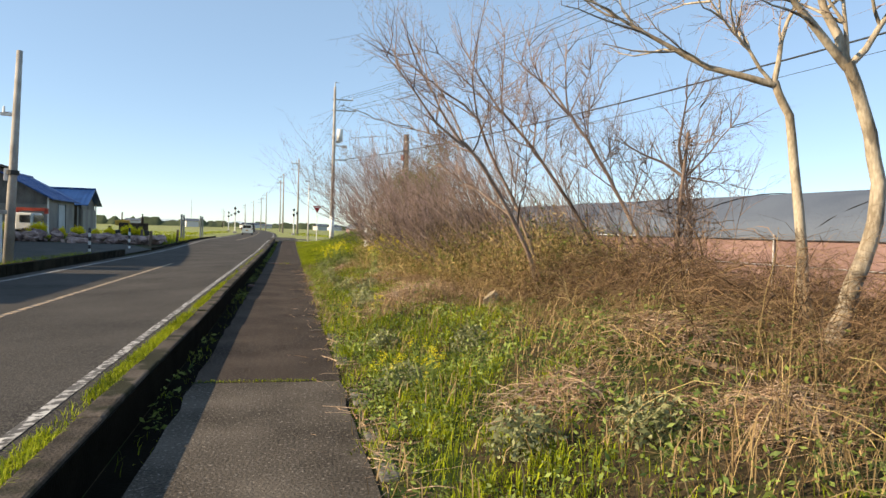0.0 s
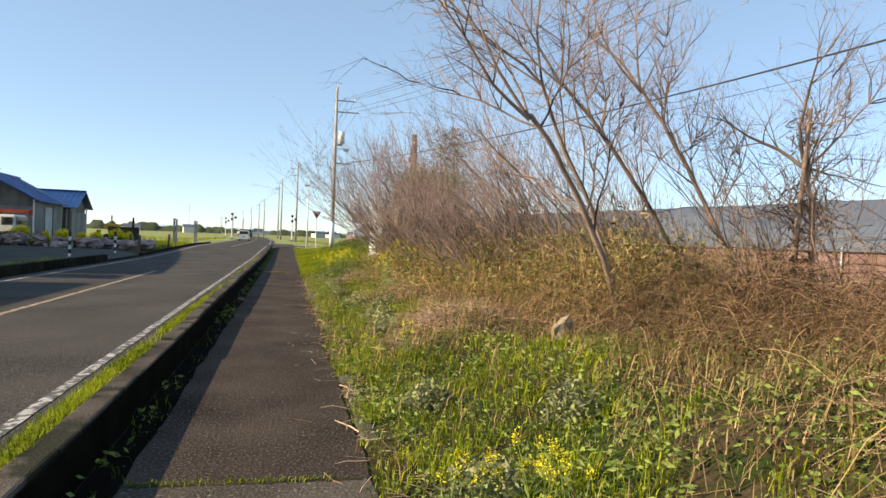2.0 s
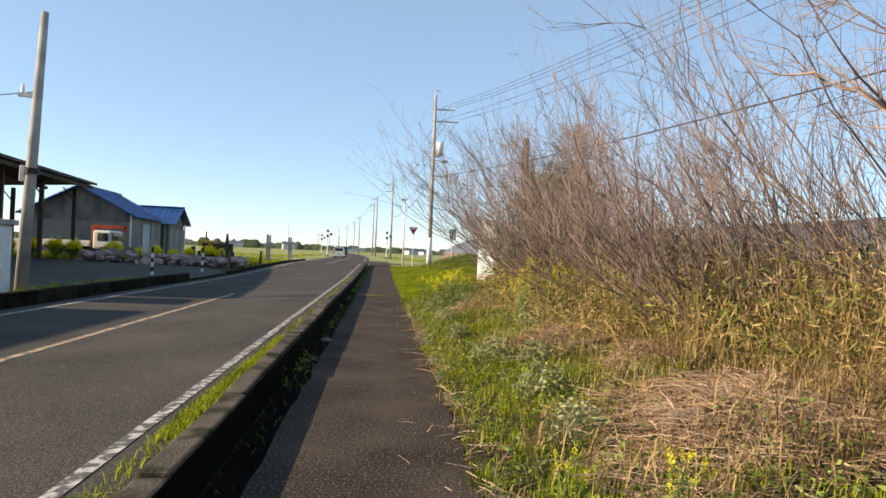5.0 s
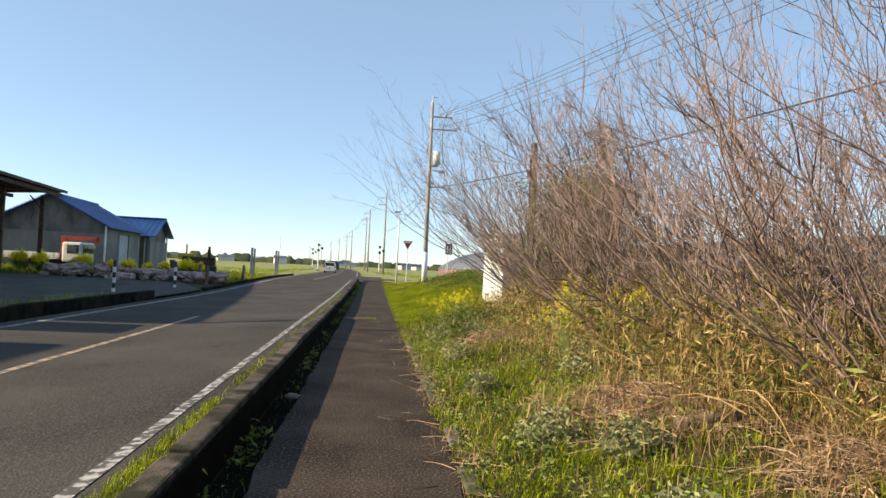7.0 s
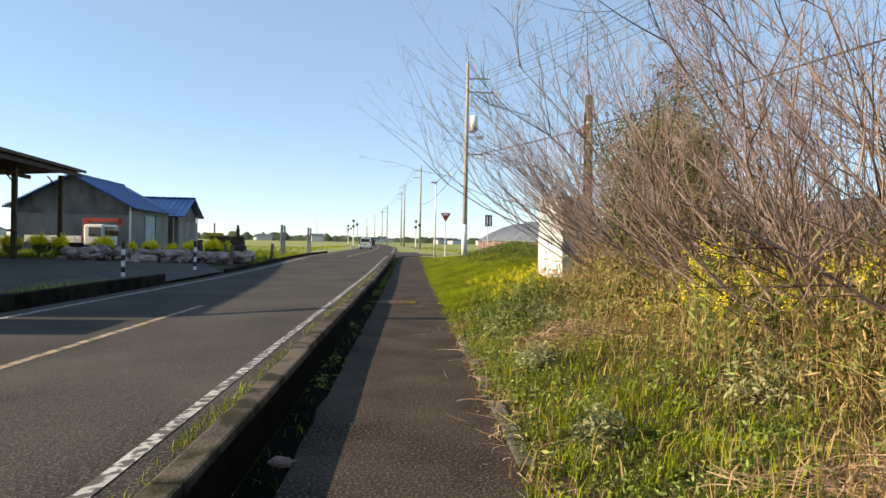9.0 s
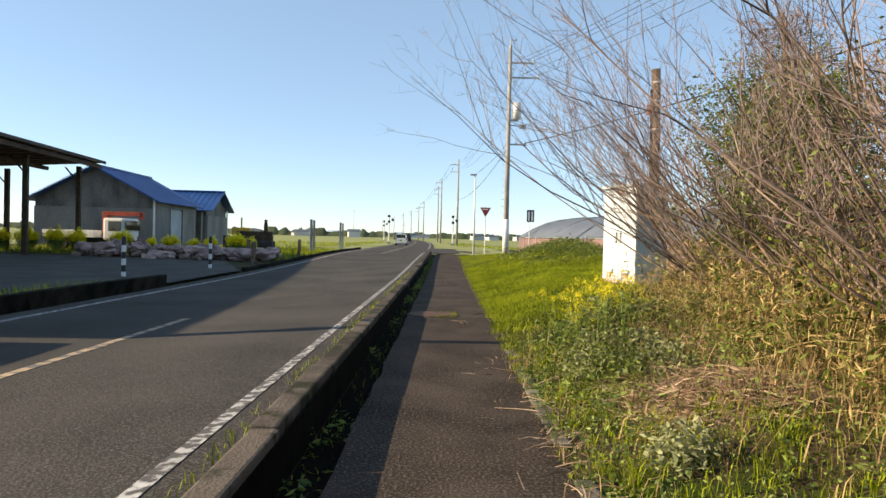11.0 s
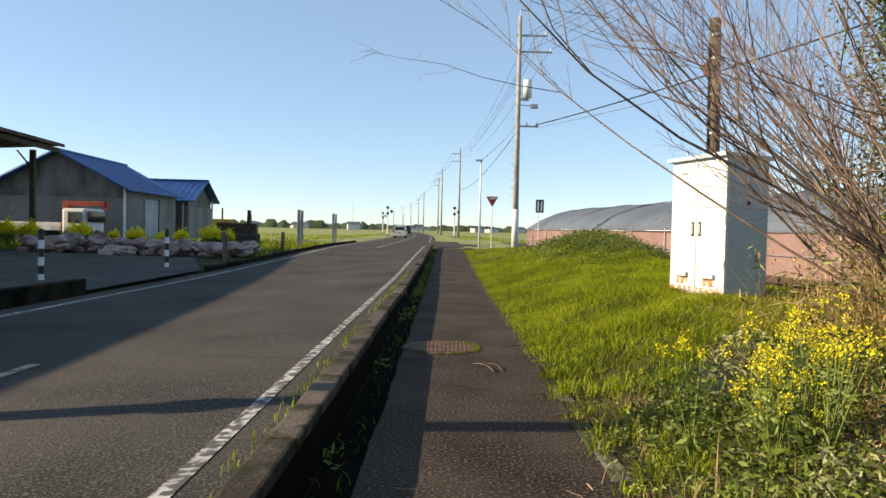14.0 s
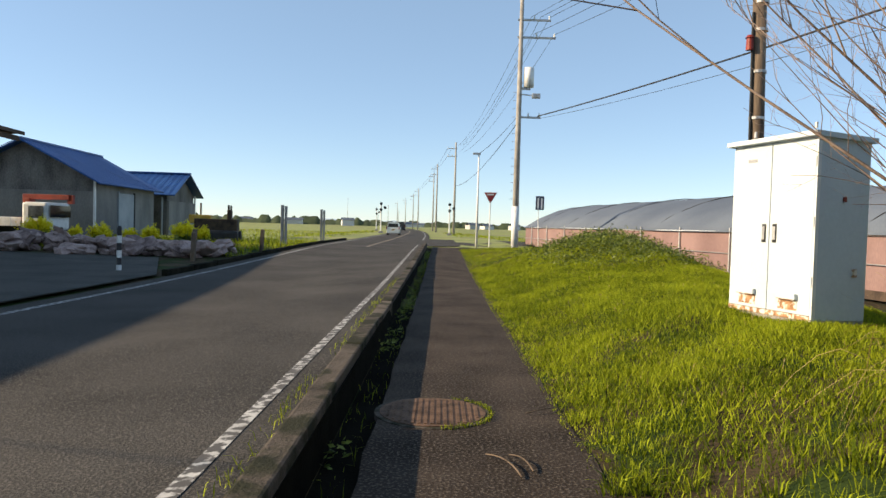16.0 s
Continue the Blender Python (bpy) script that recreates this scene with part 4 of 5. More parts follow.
P = scatter(24000, 2.6, 8.8, 1.5, 11, lambda x, y: smooth01(2.8, 4.3, x) * (0.25 + 0.75 * (wave(x, y, 1.3) > -0.2)))
n = len(P)
P[:, 2] += rng.uniform(0, 1, n) * (0.3 + 1.0 * smooth01(3.0, 5.0, P[:, 0]) * (0.6 + 0.4 * wave(P[:, 0], P[:, 1], 1.6)))
stuff("brown_brambles", ribbons(P, rng.uniform(0, 2 * np.pi, n), rng.uniform(0.3, 1.3, n), rng.uniform(0.1, 0.9, n), rng.uniform(0.3, 1.3, n), rng.uniform(0.0025, 0.006, n)), VINE, "heap of brown brambles below the trees", "brambles")
# straw litter on the bare patches
for x0, x1, y0, y1, k in ((1.75, 2.9, 20.6, 22.6, 2600), (1.7, 3.6, 9.6, 12.3, 3500), (2.0, 3.9, 14.4, 16.2, 1800), (2.1, 3.9, 22.3, 25.2, 3000), (0.7, 1.3, 2, 24, 1500)):
    P = scatter(k, x0, x1, y0, y1)
    n = len(P)
    P[:, 2] += 0.02
    stuff("straw_litter", ribbons(P, rng.uniform(0, 2 * np.pi, n), rng.uniform(0.05, 0.4, n), rng.uniform(0, 0.08, n), rng.uniform(0, 0.1, n), rng.uniform(0.004, 0.012, n), 4), STRAW, "broken straw and twigs littering the ground", "straw")
for x, y, c in HEAPS:
    k = int(2000 * c)
    P = np.stack([x + N(0, c * 0.55, k), y + N(0, c * 0.55, k), np.zeros(k)], 1)
    P[:, 2] = land(P[:, 0], P[:, 1]) + 0.2 * np.exp(-(((P[:, 0] - x) / c) ** 2 + ((P[:, 1] - y) / c) ** 2)) * rng.random(k)
    stuff("straw_heap", ribbons(P, rng.uniform(0, 2 * np.pi, k), rng.uniform(0.08, 0.45, k), rng.uniform(0, 0.12, k), rng.uniform(0, 0.2, k), rng.uniform(0.003, 0.007, k), 5), STRAW, "low heap of brown withered straw", "straw")
P = scatter(15000, 5.0, 9.2, 7, 27, lambda x, y: 0.4 + 0.6 * (wave(x, y, 1.2) > -0.3))
n = len(P)
P[:, 2] += rng.uniform(0, 0.95, n) * (0.7 + 0.3 * wave(P[:, 0], P[:, 1], 1.7))
stuff("brown_brambles", ribbons(P, rng.uniform(0, 2 * np.pi, n), rng.uniform(0.3, 1.0, n), rng.uniform(0.1, 0.6, n), rng.uniform(0.2, 1.0, n), rng.uniform(0.003, 0.007, n)), VINE, "brown brambles between the shrubs and the net house", "brambles")
# bushy grey-green weeds
C = np.array([(1.75, 14.9, 0.3), (2.2, 14.3, 0.25), (1.6, 17.3, 0.22), (2.9, 17.6, 0.4), (3.3, 16.6, 0.35), (1.65, 22.6, 0.3), (1.9, 23.4, 0.32), (2.2, 22.2, 0.3), (1.75, 11.2, 0.25), (1.6, 7.4, 0.22), (1.9, 12.8, 0.3), (2.4, 6.4, 0.25), (1.7, 20.1, 0.25), (2.6, 2.9, 0.25), (3.6, 24.9, 0.35), (1.5, 5.4, 0.25), (1.9, 3.2, 0.25), (2.1, 25.4, 0.3), (2.5, 26.0, 0.35), (2.9, 25.4, 0.3), (2.3, 23.0, 0.3)])
Q = np.repeat(C, 620, 0)
d = N(0, 1, (len(Q), 3))
d /= np.linalg.norm(d, axis=1)[:, None]
d[:, 2] = np.abs(d[:, 2])
d *= (rng.random((len(Q), 1)) ** 0.4) * Q[:, 2:] * np.array([1, 1, 1.15])
Q = np.stack([Q[:, 0] + d[:, 0], Q[:, 1] + d[:, 1], land(Q[:, 0], Q[:, 1]) + d[:, 2]], 1)
stuff("bushy_weeds", leaves(Q, rng.uniform(0.025, 0.075, len(Q)), flat=0.6, slim=0.4), SAGE, "bushy grey-green weeds on the verge", "weeds")
# reed-like leaves, dry yellow, before and below the shrubs
P = scatter(17000, 2.7, 7.5, 9.5, 27.5, lambda x, y: smooth01(2.9, 3.9, x + 0.4 * smooth01(13, 17, y) - 0.8 * smooth01(13, 11.5, y) - 0.5 * smooth01(22, 25, y)) * (0.35 + 0.65 * (wave(x, y, 1.6) > -0.3)) * (1 - 0.6 * smooth01(5.5, 7, x)))
n = len(P)
H = rng.uniform(0.35, 1.25, n) * (0.75 + 0.4 * smooth01(3.2, 4.6, P[:, 0]) + 0.2 * wave(P[:, 0], P[:, 1], 1.2))
stuff("reed_stems", ribbons(P, rng.uniform(0, 2 * np.pi, n), H * 0.25, H, H * 0.1, np.full(n, 0.006), 4), REED, "thin dry reed stems standing in the thicket", "reeds")
k = 15
Q = np.repeat(P, k, 0)
f = rng.random(len(Q))
Q[:, 2] += np.repeat(H, k) * (0.15 + 0.85 * f)
Q[:, :2] += N(0, 0.13, (len(Q), 2))
sel = rng.random(len(Q)) < 0.75
stuff("reed_leaves", leaves(Q[sel], rng.uniform(0.04, 0.13, sel.sum()), flat=0.9, slim=0.13), REED, "narrow dry yellow leaves in the thicket", "reeds")
stuff("bamboo_grass_leaves", leaves(Q[~sel], rng.uniform(0.05, 0.14, (~sel).sum()), flat=0.7, slim=0.2), CLIMBER, "narrow green leaves among the dry ones", "reeds")
# low leafy cover between the blades
P = scatter(90000, 1.05, 3.6, 0.5, 26, lambda x, y: lush(x, y) * (0.15 + 0.85 * (wave(x + 5, y, 2.9) > -0.1)))
P[:, 2] += np.abs(N(0.02, 0.04, len(P)))
stuff("leafy_cover", leaves(P, rng.uniform(0.015, 0.045, len(P)), flat=0.4, slim=0.5), WEED, "low leafy weeds between the grass blades", "weeds")
# broad-leaved weeds along the verge
C = np.concatenate([scatter(130, 1.15, 2.7, 2, 25), scatter(70, 1.3, 3.2, 20, 25.5), scatter(200, 2.2, 5.6, 1.2, 8.5)])
Q = np.repeat(C, 42, 0)
Q[:, :2] += N(0, 0.13, (len(Q), 2))
Q[:, 2] = land(Q[:, 0], Q[:, 1]) + np.abs(N(0.05, 0.1, len(Q)))
stuff("broad_weeds", leaves(Q, rng.uniform(0.025, 0.07, len(Q)), flat=0.5, slim=0.4), WEED, "clumps of broad-leaved green weeds", "weeds")
# knee-high weeds below the rape and the climbers
C = scatter(150, 1.4, 4.4, 21.8, 25.4, lambda x, y: (x - 1.3 > 0.0) * np.where(np.hypot(x - 2.9, (y - 23.6) * 0.6) < 0.7, 0.15, 0.9))
Q = np.repeat(C, 150, 0)
d = np.abs(N(0, 1, len(Q)))
Q[:, :2] += N(0, 0.14, (len(Q), 2))
Q[:, 2] = land(Q[:, 0], Q[:, 1]) + 0.02 + np.minimum(d * 0.17, 0.5)
stuff("bushy_weeds", leaves(Q, rng.uniform(0.025, 0.07, len(Q)), flat=0.7, slim=0.35), CLIMBER, "knee-high green weeds sprawling below the rape", "weeds")
# the mound's coarser weeds
P = scatter(9000, 2.6, 8.2, 40.5, 50, lambda x, y: np.clip(np.exp(-(((x - 5.4) / 2.0) ** 2 + ((y - 45) / 3.6) ** 2)) * 1.4, 0, 1))
P[:, 2] += np.abs(N(0.08, 0.09, len(P)))
stuff("mound_weeds", leaves(np.repeat(P, 4, 0) + N(0, 0.07, (len(P) * 4, 3)), rng.uniform(0.05, 0.12, len(P) * 4), slim=0.3), CLIMBER, "green weeds covering the earth mound", "weeds")
# grass strip on the road side of the kerb, dark weeds in its shade, leafy margin by the yard
P = scatter(30000, ROAD_R - 0.15, ROAD_R + 0.01, 0, 40, lambda x, y: (0.15 + 0.85 * (wave(x * 0, y, 1.1) > -0.35)) * (1 - 0.94 * smooth01(11, 19, y)))
P[:, 2] = camber(P[:, 0], P[:, 1])
stuff("kerb_grass", blades(P, rng.uniform(0.03, 0.1, len(P)), rng.uniform(0.2, 1, len(P)), np.full(len(P), 0.006)), GRASS, "low grass growing along the kerb", "grass")
C = scatter(48, PATH_L + 0.04, PATH_L + 0.22, 0.5, 58)
C[:, 2] = rise(C[:, 1]) - 0.15
Q = np.repeat(C, 40, 0)
Q[:, :2] += N(0, 0.09, (len(Q), 2)) * np.array([0.7, 1.6])
Q[:, 0] = np.maximum(Q[:, 0], PATH_L + 0.01)
Q[:, 2] += np.abs(N(0.0, 0.07, len(Q)))
stuff("shade_weeds", leaves(Q, rng.uniform(0.03, 0.09, len(Q)), slim=0.4), WEED, "small weeds growing at the foot of the kerb", "weeds")
P = scatter(1200, PATH_L + 0.02, PATH_L + 0.28, 0.5, 58)
P[:, 2] = rise(P[:, 1]) - 0.15
stuff("shade_grass", blades(P, rng.uniform(0.05, 0.2, len(P)), rng.uniform(0.2, 1, len(P)), np.full(len(P), 0.006)), GRASS, "grass tufts at the foot of the kerb", "grass")
P = scatter(5000, -8.6, -7.1, 10, 33, lambda x, y: 0.3 + 0.7 * (wave(x, y, 1.5) > -0.2))
stuff("yard_margin_grass", blades(P, rng.uniform(0.08, 0.35, len(P)), rng.uniform(0.2, 1, len(P)), np.full(len(P), 0.012)), GRASS, "rough grass along the yard side", "grass")
P = scatter(16000, -24, -7.2, 44, 66, lambda x, y: (y > 48.5 - (x + 8) * 0.1) * 0.9)
stuff("field_margin_grass", blades(P, rng.uniform(0.1, 0.45, len(P)), rng.uniform(0.2, 1, len(P)), np.full(len(P), 0.02)), GRASS, "rough grass behind the boulders", "grass")
# rice field bands in the distance: low tufts in rows
P = scatter(30000, -40, 40, 78, 150, lambda x, y: ((np.abs(x + 3.5 - bend(y)) > 5.5) & (np.sin(y * 0.55 + 0.05 * x) > -0.2) & ~((x > 0) & (y < 102) & (y > 62 + 2 * np.minimum(x, 10)))) * 0.9)
stuff("field_grass", blades(P, rng.uniform(0.1, 0.4, len(P)), rng.uniform(0.2, 1, len(P)), np.full(len(P), 0.05)), GRASS, "rows of young green crop in the fields", "crops")


# ---- rape plants in flower ----
def rape_mesh(seed, tall):
    r = np.random.default_rng(seed)
    stems, tips = [], []
    for k in range(r.integers(3, 6)):
        a, out = r.uniform(0, 6.28), r.uniform(0.04, 0.22)
        top = np.array([math.cos(a) * out, math.sin(a) * out, tall * r.uniform(0.65, 1)])
        q = np.linspace(0, 1, 5)[:, None]
        stems.append((np.array([[0, 0, 0]]) + top * np.concatenate([q ** 1.5, q ** 1.5, q], 1), np.linspace(0.006, 0.003, 5)))
        tips.append(top)
    tips = np.array(tips)
    Q = np.repeat(tips, 40, 0)
    Q = Q + r.normal(0, 1, Q.shape) * np.array([0.02, 0.02, 0.032])
    L = np.repeat(tips, 9, 0) * r.uniform(0.15, 0.85, (len(tips) * 9, 1))
    return tubes(stems, 4), leaves(Q, r.uniform(0.009, 0.02, len(Q)), r, 0.4, 0.9), leaves(L, r.uniform(0.04, 0.1, len(L)), r, 0.5, 0.3)


RAPE = []
for k in range(6):
    s, p, l = rape_mesh(50 + k, 0.62 + 0.06 * k)
    t = thing("rape_plant", pose(0, 0, -30), "flowering rape plant with bright yellow blossoms", "flower", "rape plants in flower")
    raw("stalk", *s, WEED, t), raw("blossom", *p, PETAL, t, "bright yellow blossom"), raw("foliage", *l, WEED, t)
    RAPE.append(t)


def rape(x, y, k, s=1.0, lift=0.0):
    c = copy_thing(RAPE[k % 6], pose(x, y, float(land(x, y)) + lift, N() * 6, N() * 6, rng.uniform(0, 360)) @ Matrix.Diagonal((s, s, s, 1)))
    c.scale = (s, s, s)


spots = [(1.45, 4.8, 0.25, 0.3, 5, 0.6), (1.75, 5.3, 0.35, 0.4, 3, 0.55), (1.6, 9.6, 0.2, 0.3, 3, 0.5), (3.35, 18.9, 0.4, 0.8, 20, 1.1), (1.9, 24.15, 0.2, 0.3, 12, 1.0),
         (2.4, 24.5, 0.3, 0.25, 5, 1.0), (1.9, 33.5, 0.5, 2.0, 0, 0.9), (2.4, 38.5, 0.8, 4.0, 0, 0.8)]
for x, y, sx, sy, n, s in spots:
    for k in range(n):
        px, py = x + N() * sx, y + N() * sy
        rape(max(px, 1.2), py, int(rng.integers(6)), s * rng.uniform(0.75, 1.15))


def rape_bush(x, y, w, h, seed):
    r = np.random.default_rng(seed)
    t = thing("rape_bush", pose(x, y, float(land(x, y))), "dense bush of rape covered in yellow blossom", "flower", "rape bushes behind the boulders")
    n = int(4200 * w)
    d = r.normal(size=(n, 3))
    d /= np.linalg.norm(d, axis=1)[:, None]
    lumps = 0.72 + 0.4 * np.sin(5.3 * d[:, :1] + seed) * np.cos(4.1 * d[:, 1:2] - seed) + 0.22 * np.sin(9 * d[:, :1] + 7 * d[:, 1:2])
    Q = d * lumps * r.uniform(0.5, 1.15, (n, 1)) * np.array([w / 2, w / 2, h * 0.36]) + np.array([0, 0, h * 0.68])
    raw("blossom", *leaves(Q[Q[:, 2] > h * 0.5], r.uniform(0.03, 0.08, (Q[:, 2] > h * 0.5).sum()), r, 0.6, 0.9), PETAL, t, "bright yellow blossom")
    G = (d * r.uniform(0.1, 0.8, (n, 1)) * np.array([w / 2, w / 2, h * 0.42]) + np.array([0, 0, h * 0.42]))[::3]
    raw("foliage", *leaves(G, r.uniform(0.08, 0.18, len(G)), r, 0.6, 0.3), WEED, t)
    raw("stalk", *tubes([(np.array([[0, 0, 0], [q[0] * 0.5, q[1] * 0.5, h * 0.35], [q[0], q[1], h * 0.7]]), np.array([0.012, 0.01, 0.006])) for q in r.normal(0, w * 0.22, (9, 2))], 4), WEED, t)


for i, (x, y, w, h) in enumerate(((-21.4, 52.2, 1.6, 1.3), (-22.9, 52.4, 1.4, 1.2), (-19.8, 52.0, 1.3, 1.4), (-18.6, 51.8, 1.2, 1.35), (-16.0, 51.2, 1.5, 1.35), (-14.7, 51.6, 0.7, 1.0), (-13.6, 51.4, 1.1, 1.15), (-12.6, 51.8, 0.8, 0.95), (-11.6, 51.5, 0.9, 1.1), (-10.6, 52.4, 1.3, 1.3), (-9.9, 52.6, 0.8, 1.1))):
    rape_bush(x, y, w * 0.85, h * 0.85, 300 + i)
for k in range(5):
    rape(-7.9 - rng.random() * 0.6, 20.6 + rng.random() * 2.2, k, 1.1)
for t in RAPE:
    for o in (*t.children, t):
        bpy.data.objects.remove(o)


# ---- bare shrubs and trees ----
def branch(r, start, way, length, radius, level, out, up=0.25, wander=0.16, k=6, pull=0.0):
    """One limb and, from it, its side limbs; out holds the chains by level."""
    pts, d, p = [start], way / np.linalg.norm(way), start
    for _ in range(k - 1):
        d = d + r.normal(0, wander, 3) + np.array([-pull, 0, up * 0.2])
        d /= np.linalg.norm(d)
        p = p + d * length / (k - 1)
        pts.append(p)
    pts = np.array(pts)
    out[level].append((pts, np.linspace(radius, radius * (0.16 if level == 0 else 0.3), k)))
    return pts, d


def shrub_chains(seed, height, lean, stems, spreadout, counts, r0=0.022, pull=0.0):
    r = np.random.default_rng(seed)
    out = {0: [], 1: [], 2: [], 3: []}
    for _ in range(stems):
        a = r.uniform(0, 2 * np.pi)
        base = np.array([math.cos(a), math.sin(a), 0]) * r.uniform(0.0, 0.3)
        way = np.array([lean[0] + spreadout * math.cos(a), lean[1] + spreadout * math.sin(a), 1.0]) + r.normal(0, 0.12, 3)
        L = height * r.uniform(0.55, 1.08)
        pts, d = branch(r, base, way, L, r0 * r.uniform(0.6, 1.25), 0, out, k=8, wander=0.09, pull=pull)
        for i in range(counts[0]):
            q = r.uniform(0.25, 1.0)
            j = min(int(q * 7), 6)
            at = pts[j] + (pts[j + 1] - pts[j]) * (q * 7 - j)
            side = r.normal(0, 1, 3)
            w = d + 0.75 * side / np.linalg.norm(side) + np.array([0, 0, 0.3])
            p1, d1 = branch(r, at, w, L * r.uniform(0.18, 0.5) * (1.2 - 0.6 * q), r0 * 0.42 * (1.25 - 0.7 * q), 1, out, k=6, wander=0.13)
            for _ in range(counts[1]):
                q1 = r.uniform(0.2, 1.0)
                j = min(int(q1 * 5), 4)
                at1 = p1[j] + (p1[j + 1] - p1[j]) * (q1 * 5 - j)
                side = r.normal(0, 1, 3)
                p2, d2 = branch(r, at1, d1 + 0.8 * side / np.linalg.norm(side) + np.array([0, 0, 0.25]), r.uniform(0.16, 0.5), r0 * 0.18, 2, out, k=4, wander=0.15)
                for _ in range(counts[2]):
                    j = r.integers(1, 4)
                    side = r.normal(0, 1, 3)
                    branch(r, p2[j], d2 + 0.9 * side / np.linalg.norm(side), r.uniform(0.06, 0.2), r0 * 0.12, 3, out, k=3, wander=0.15)
    return out


def shrub(x, y, seed, height, lean, stems=11, spreadout=0.36, counts=(8, 5, 2), r0=0.0145, pull=0.0):
    c = shrub_chains(seed, height, lean, stems, spreadout, counts, r0, pull)
    s = thing("bare_shrub", pose(x, y, float(land(x, y)) - 0.03), "leafless shrub with many slender leaning grey-brown stems", "shrub", "leafless shrubs of the thicket")
    stems_ = [raw("stem", *tubes([one], 6), STEM, s, smooth=True) for one in c[0]]
    raw("branchwork", *tubes(c[1], 4), STEM, s)["kind"] = "stuff"
    raw("twig_growth", *tubes(c[2] + c[3], 3), TWIG, s, "fine purple-grey twigs")["kind"] = "stuff"
    return s


SHRUBS = [(5.0, 13.5, 4.0, -0.9, 0.15), (3.9, 14.0, 3.0, -0.90, -0.10), (5.6, 14.4, 3.8, -0.75, 0.10), (6.6, 12.9, 4.0, -0.7, 0.1),
          (4.4, 16.2, 3.6, -0.90, 0.00), (6.0, 17.0, 4.2, -0.60, 0.10), (3.8, 18.3, 3.5, -0.83, -0.10), (5.1, 19.3, 4.2, -0.75, 0.00), (4.1, 20.9, 3.9, -0.75, 0.10),
          (5.8, 21.6, 4.5, -0.60, 0.00), (4.4, 23.0, 4.3, -0.8, 0.05), (5.2, 24.2, 4.4, -0.75, 0.00), (4.2, 25.2, 5.3, -0.8, 0.05), (4.5, 26.4, 5.6, -0.82, 0.05),
          (5.2, 27.8, 5.4, -0.85, 0.0), (6.0, 29.2, 5.2, -0.8, -0.05), (6.2, 12.3, 4.9, -1.0, 0.15), (7.5, 10.9, 4.2, -0.8, 0.1), (7.0, 9.0, 3.2, -0.7, 0.1), (7.2, 14.0, 4.1, -0.45, 0.00), (7.6, 17.0, 4.3, -0.45, 0.00), (7.4, 20.5, 4.5, -0.45, 0.00), (7.2, 24.0, 4.3, -0.45, 0.00), (8.2, 11.0, 3.4, -0.30, 0.10)]
for i, (x, y, hgt, lx, ly) in enumerate(SHRUBS):
    many = 11 if y > 22 and x < 6.5 else 9 if y < 13 else 12
    shrub(x, y, 140 + i, hgt, (lx, ly), pull=0.045 if y > 25 else 0.03, stems=8 if y > 28.5 else many, spreadout=0.17 if y > 25 else 0.36, counts=(7, 4, 2) if y > 22 and x < 6.5 else (9, 6, 2) if x < 6.5 else (7, 4, 1), r0=0.015 if y < 13 or y > 24 else 0.017)
# slender suckers filling the thicket's inside
P = scatter(5200, 4.3, 8.6, 12.0, 27.5, lambda x, y: smooth01(4.2, 5.2, x) * (0.4 + 0.6 * (wave(x, y, 1.4) > -0.3)))
n = len(P)
H = rng.uniform(0.9, 2.5, n)
stuff("thicket_suckers", ribbons(P, np.pi + N(0, 0.5, n), H * rng.uniform(0.2, 0.75, n), H, H * 0.1, rng.uniform(0.008, 0.018, n)), STEM, "slender reddish-brown suckers crowding the thicket", "shrub stems")


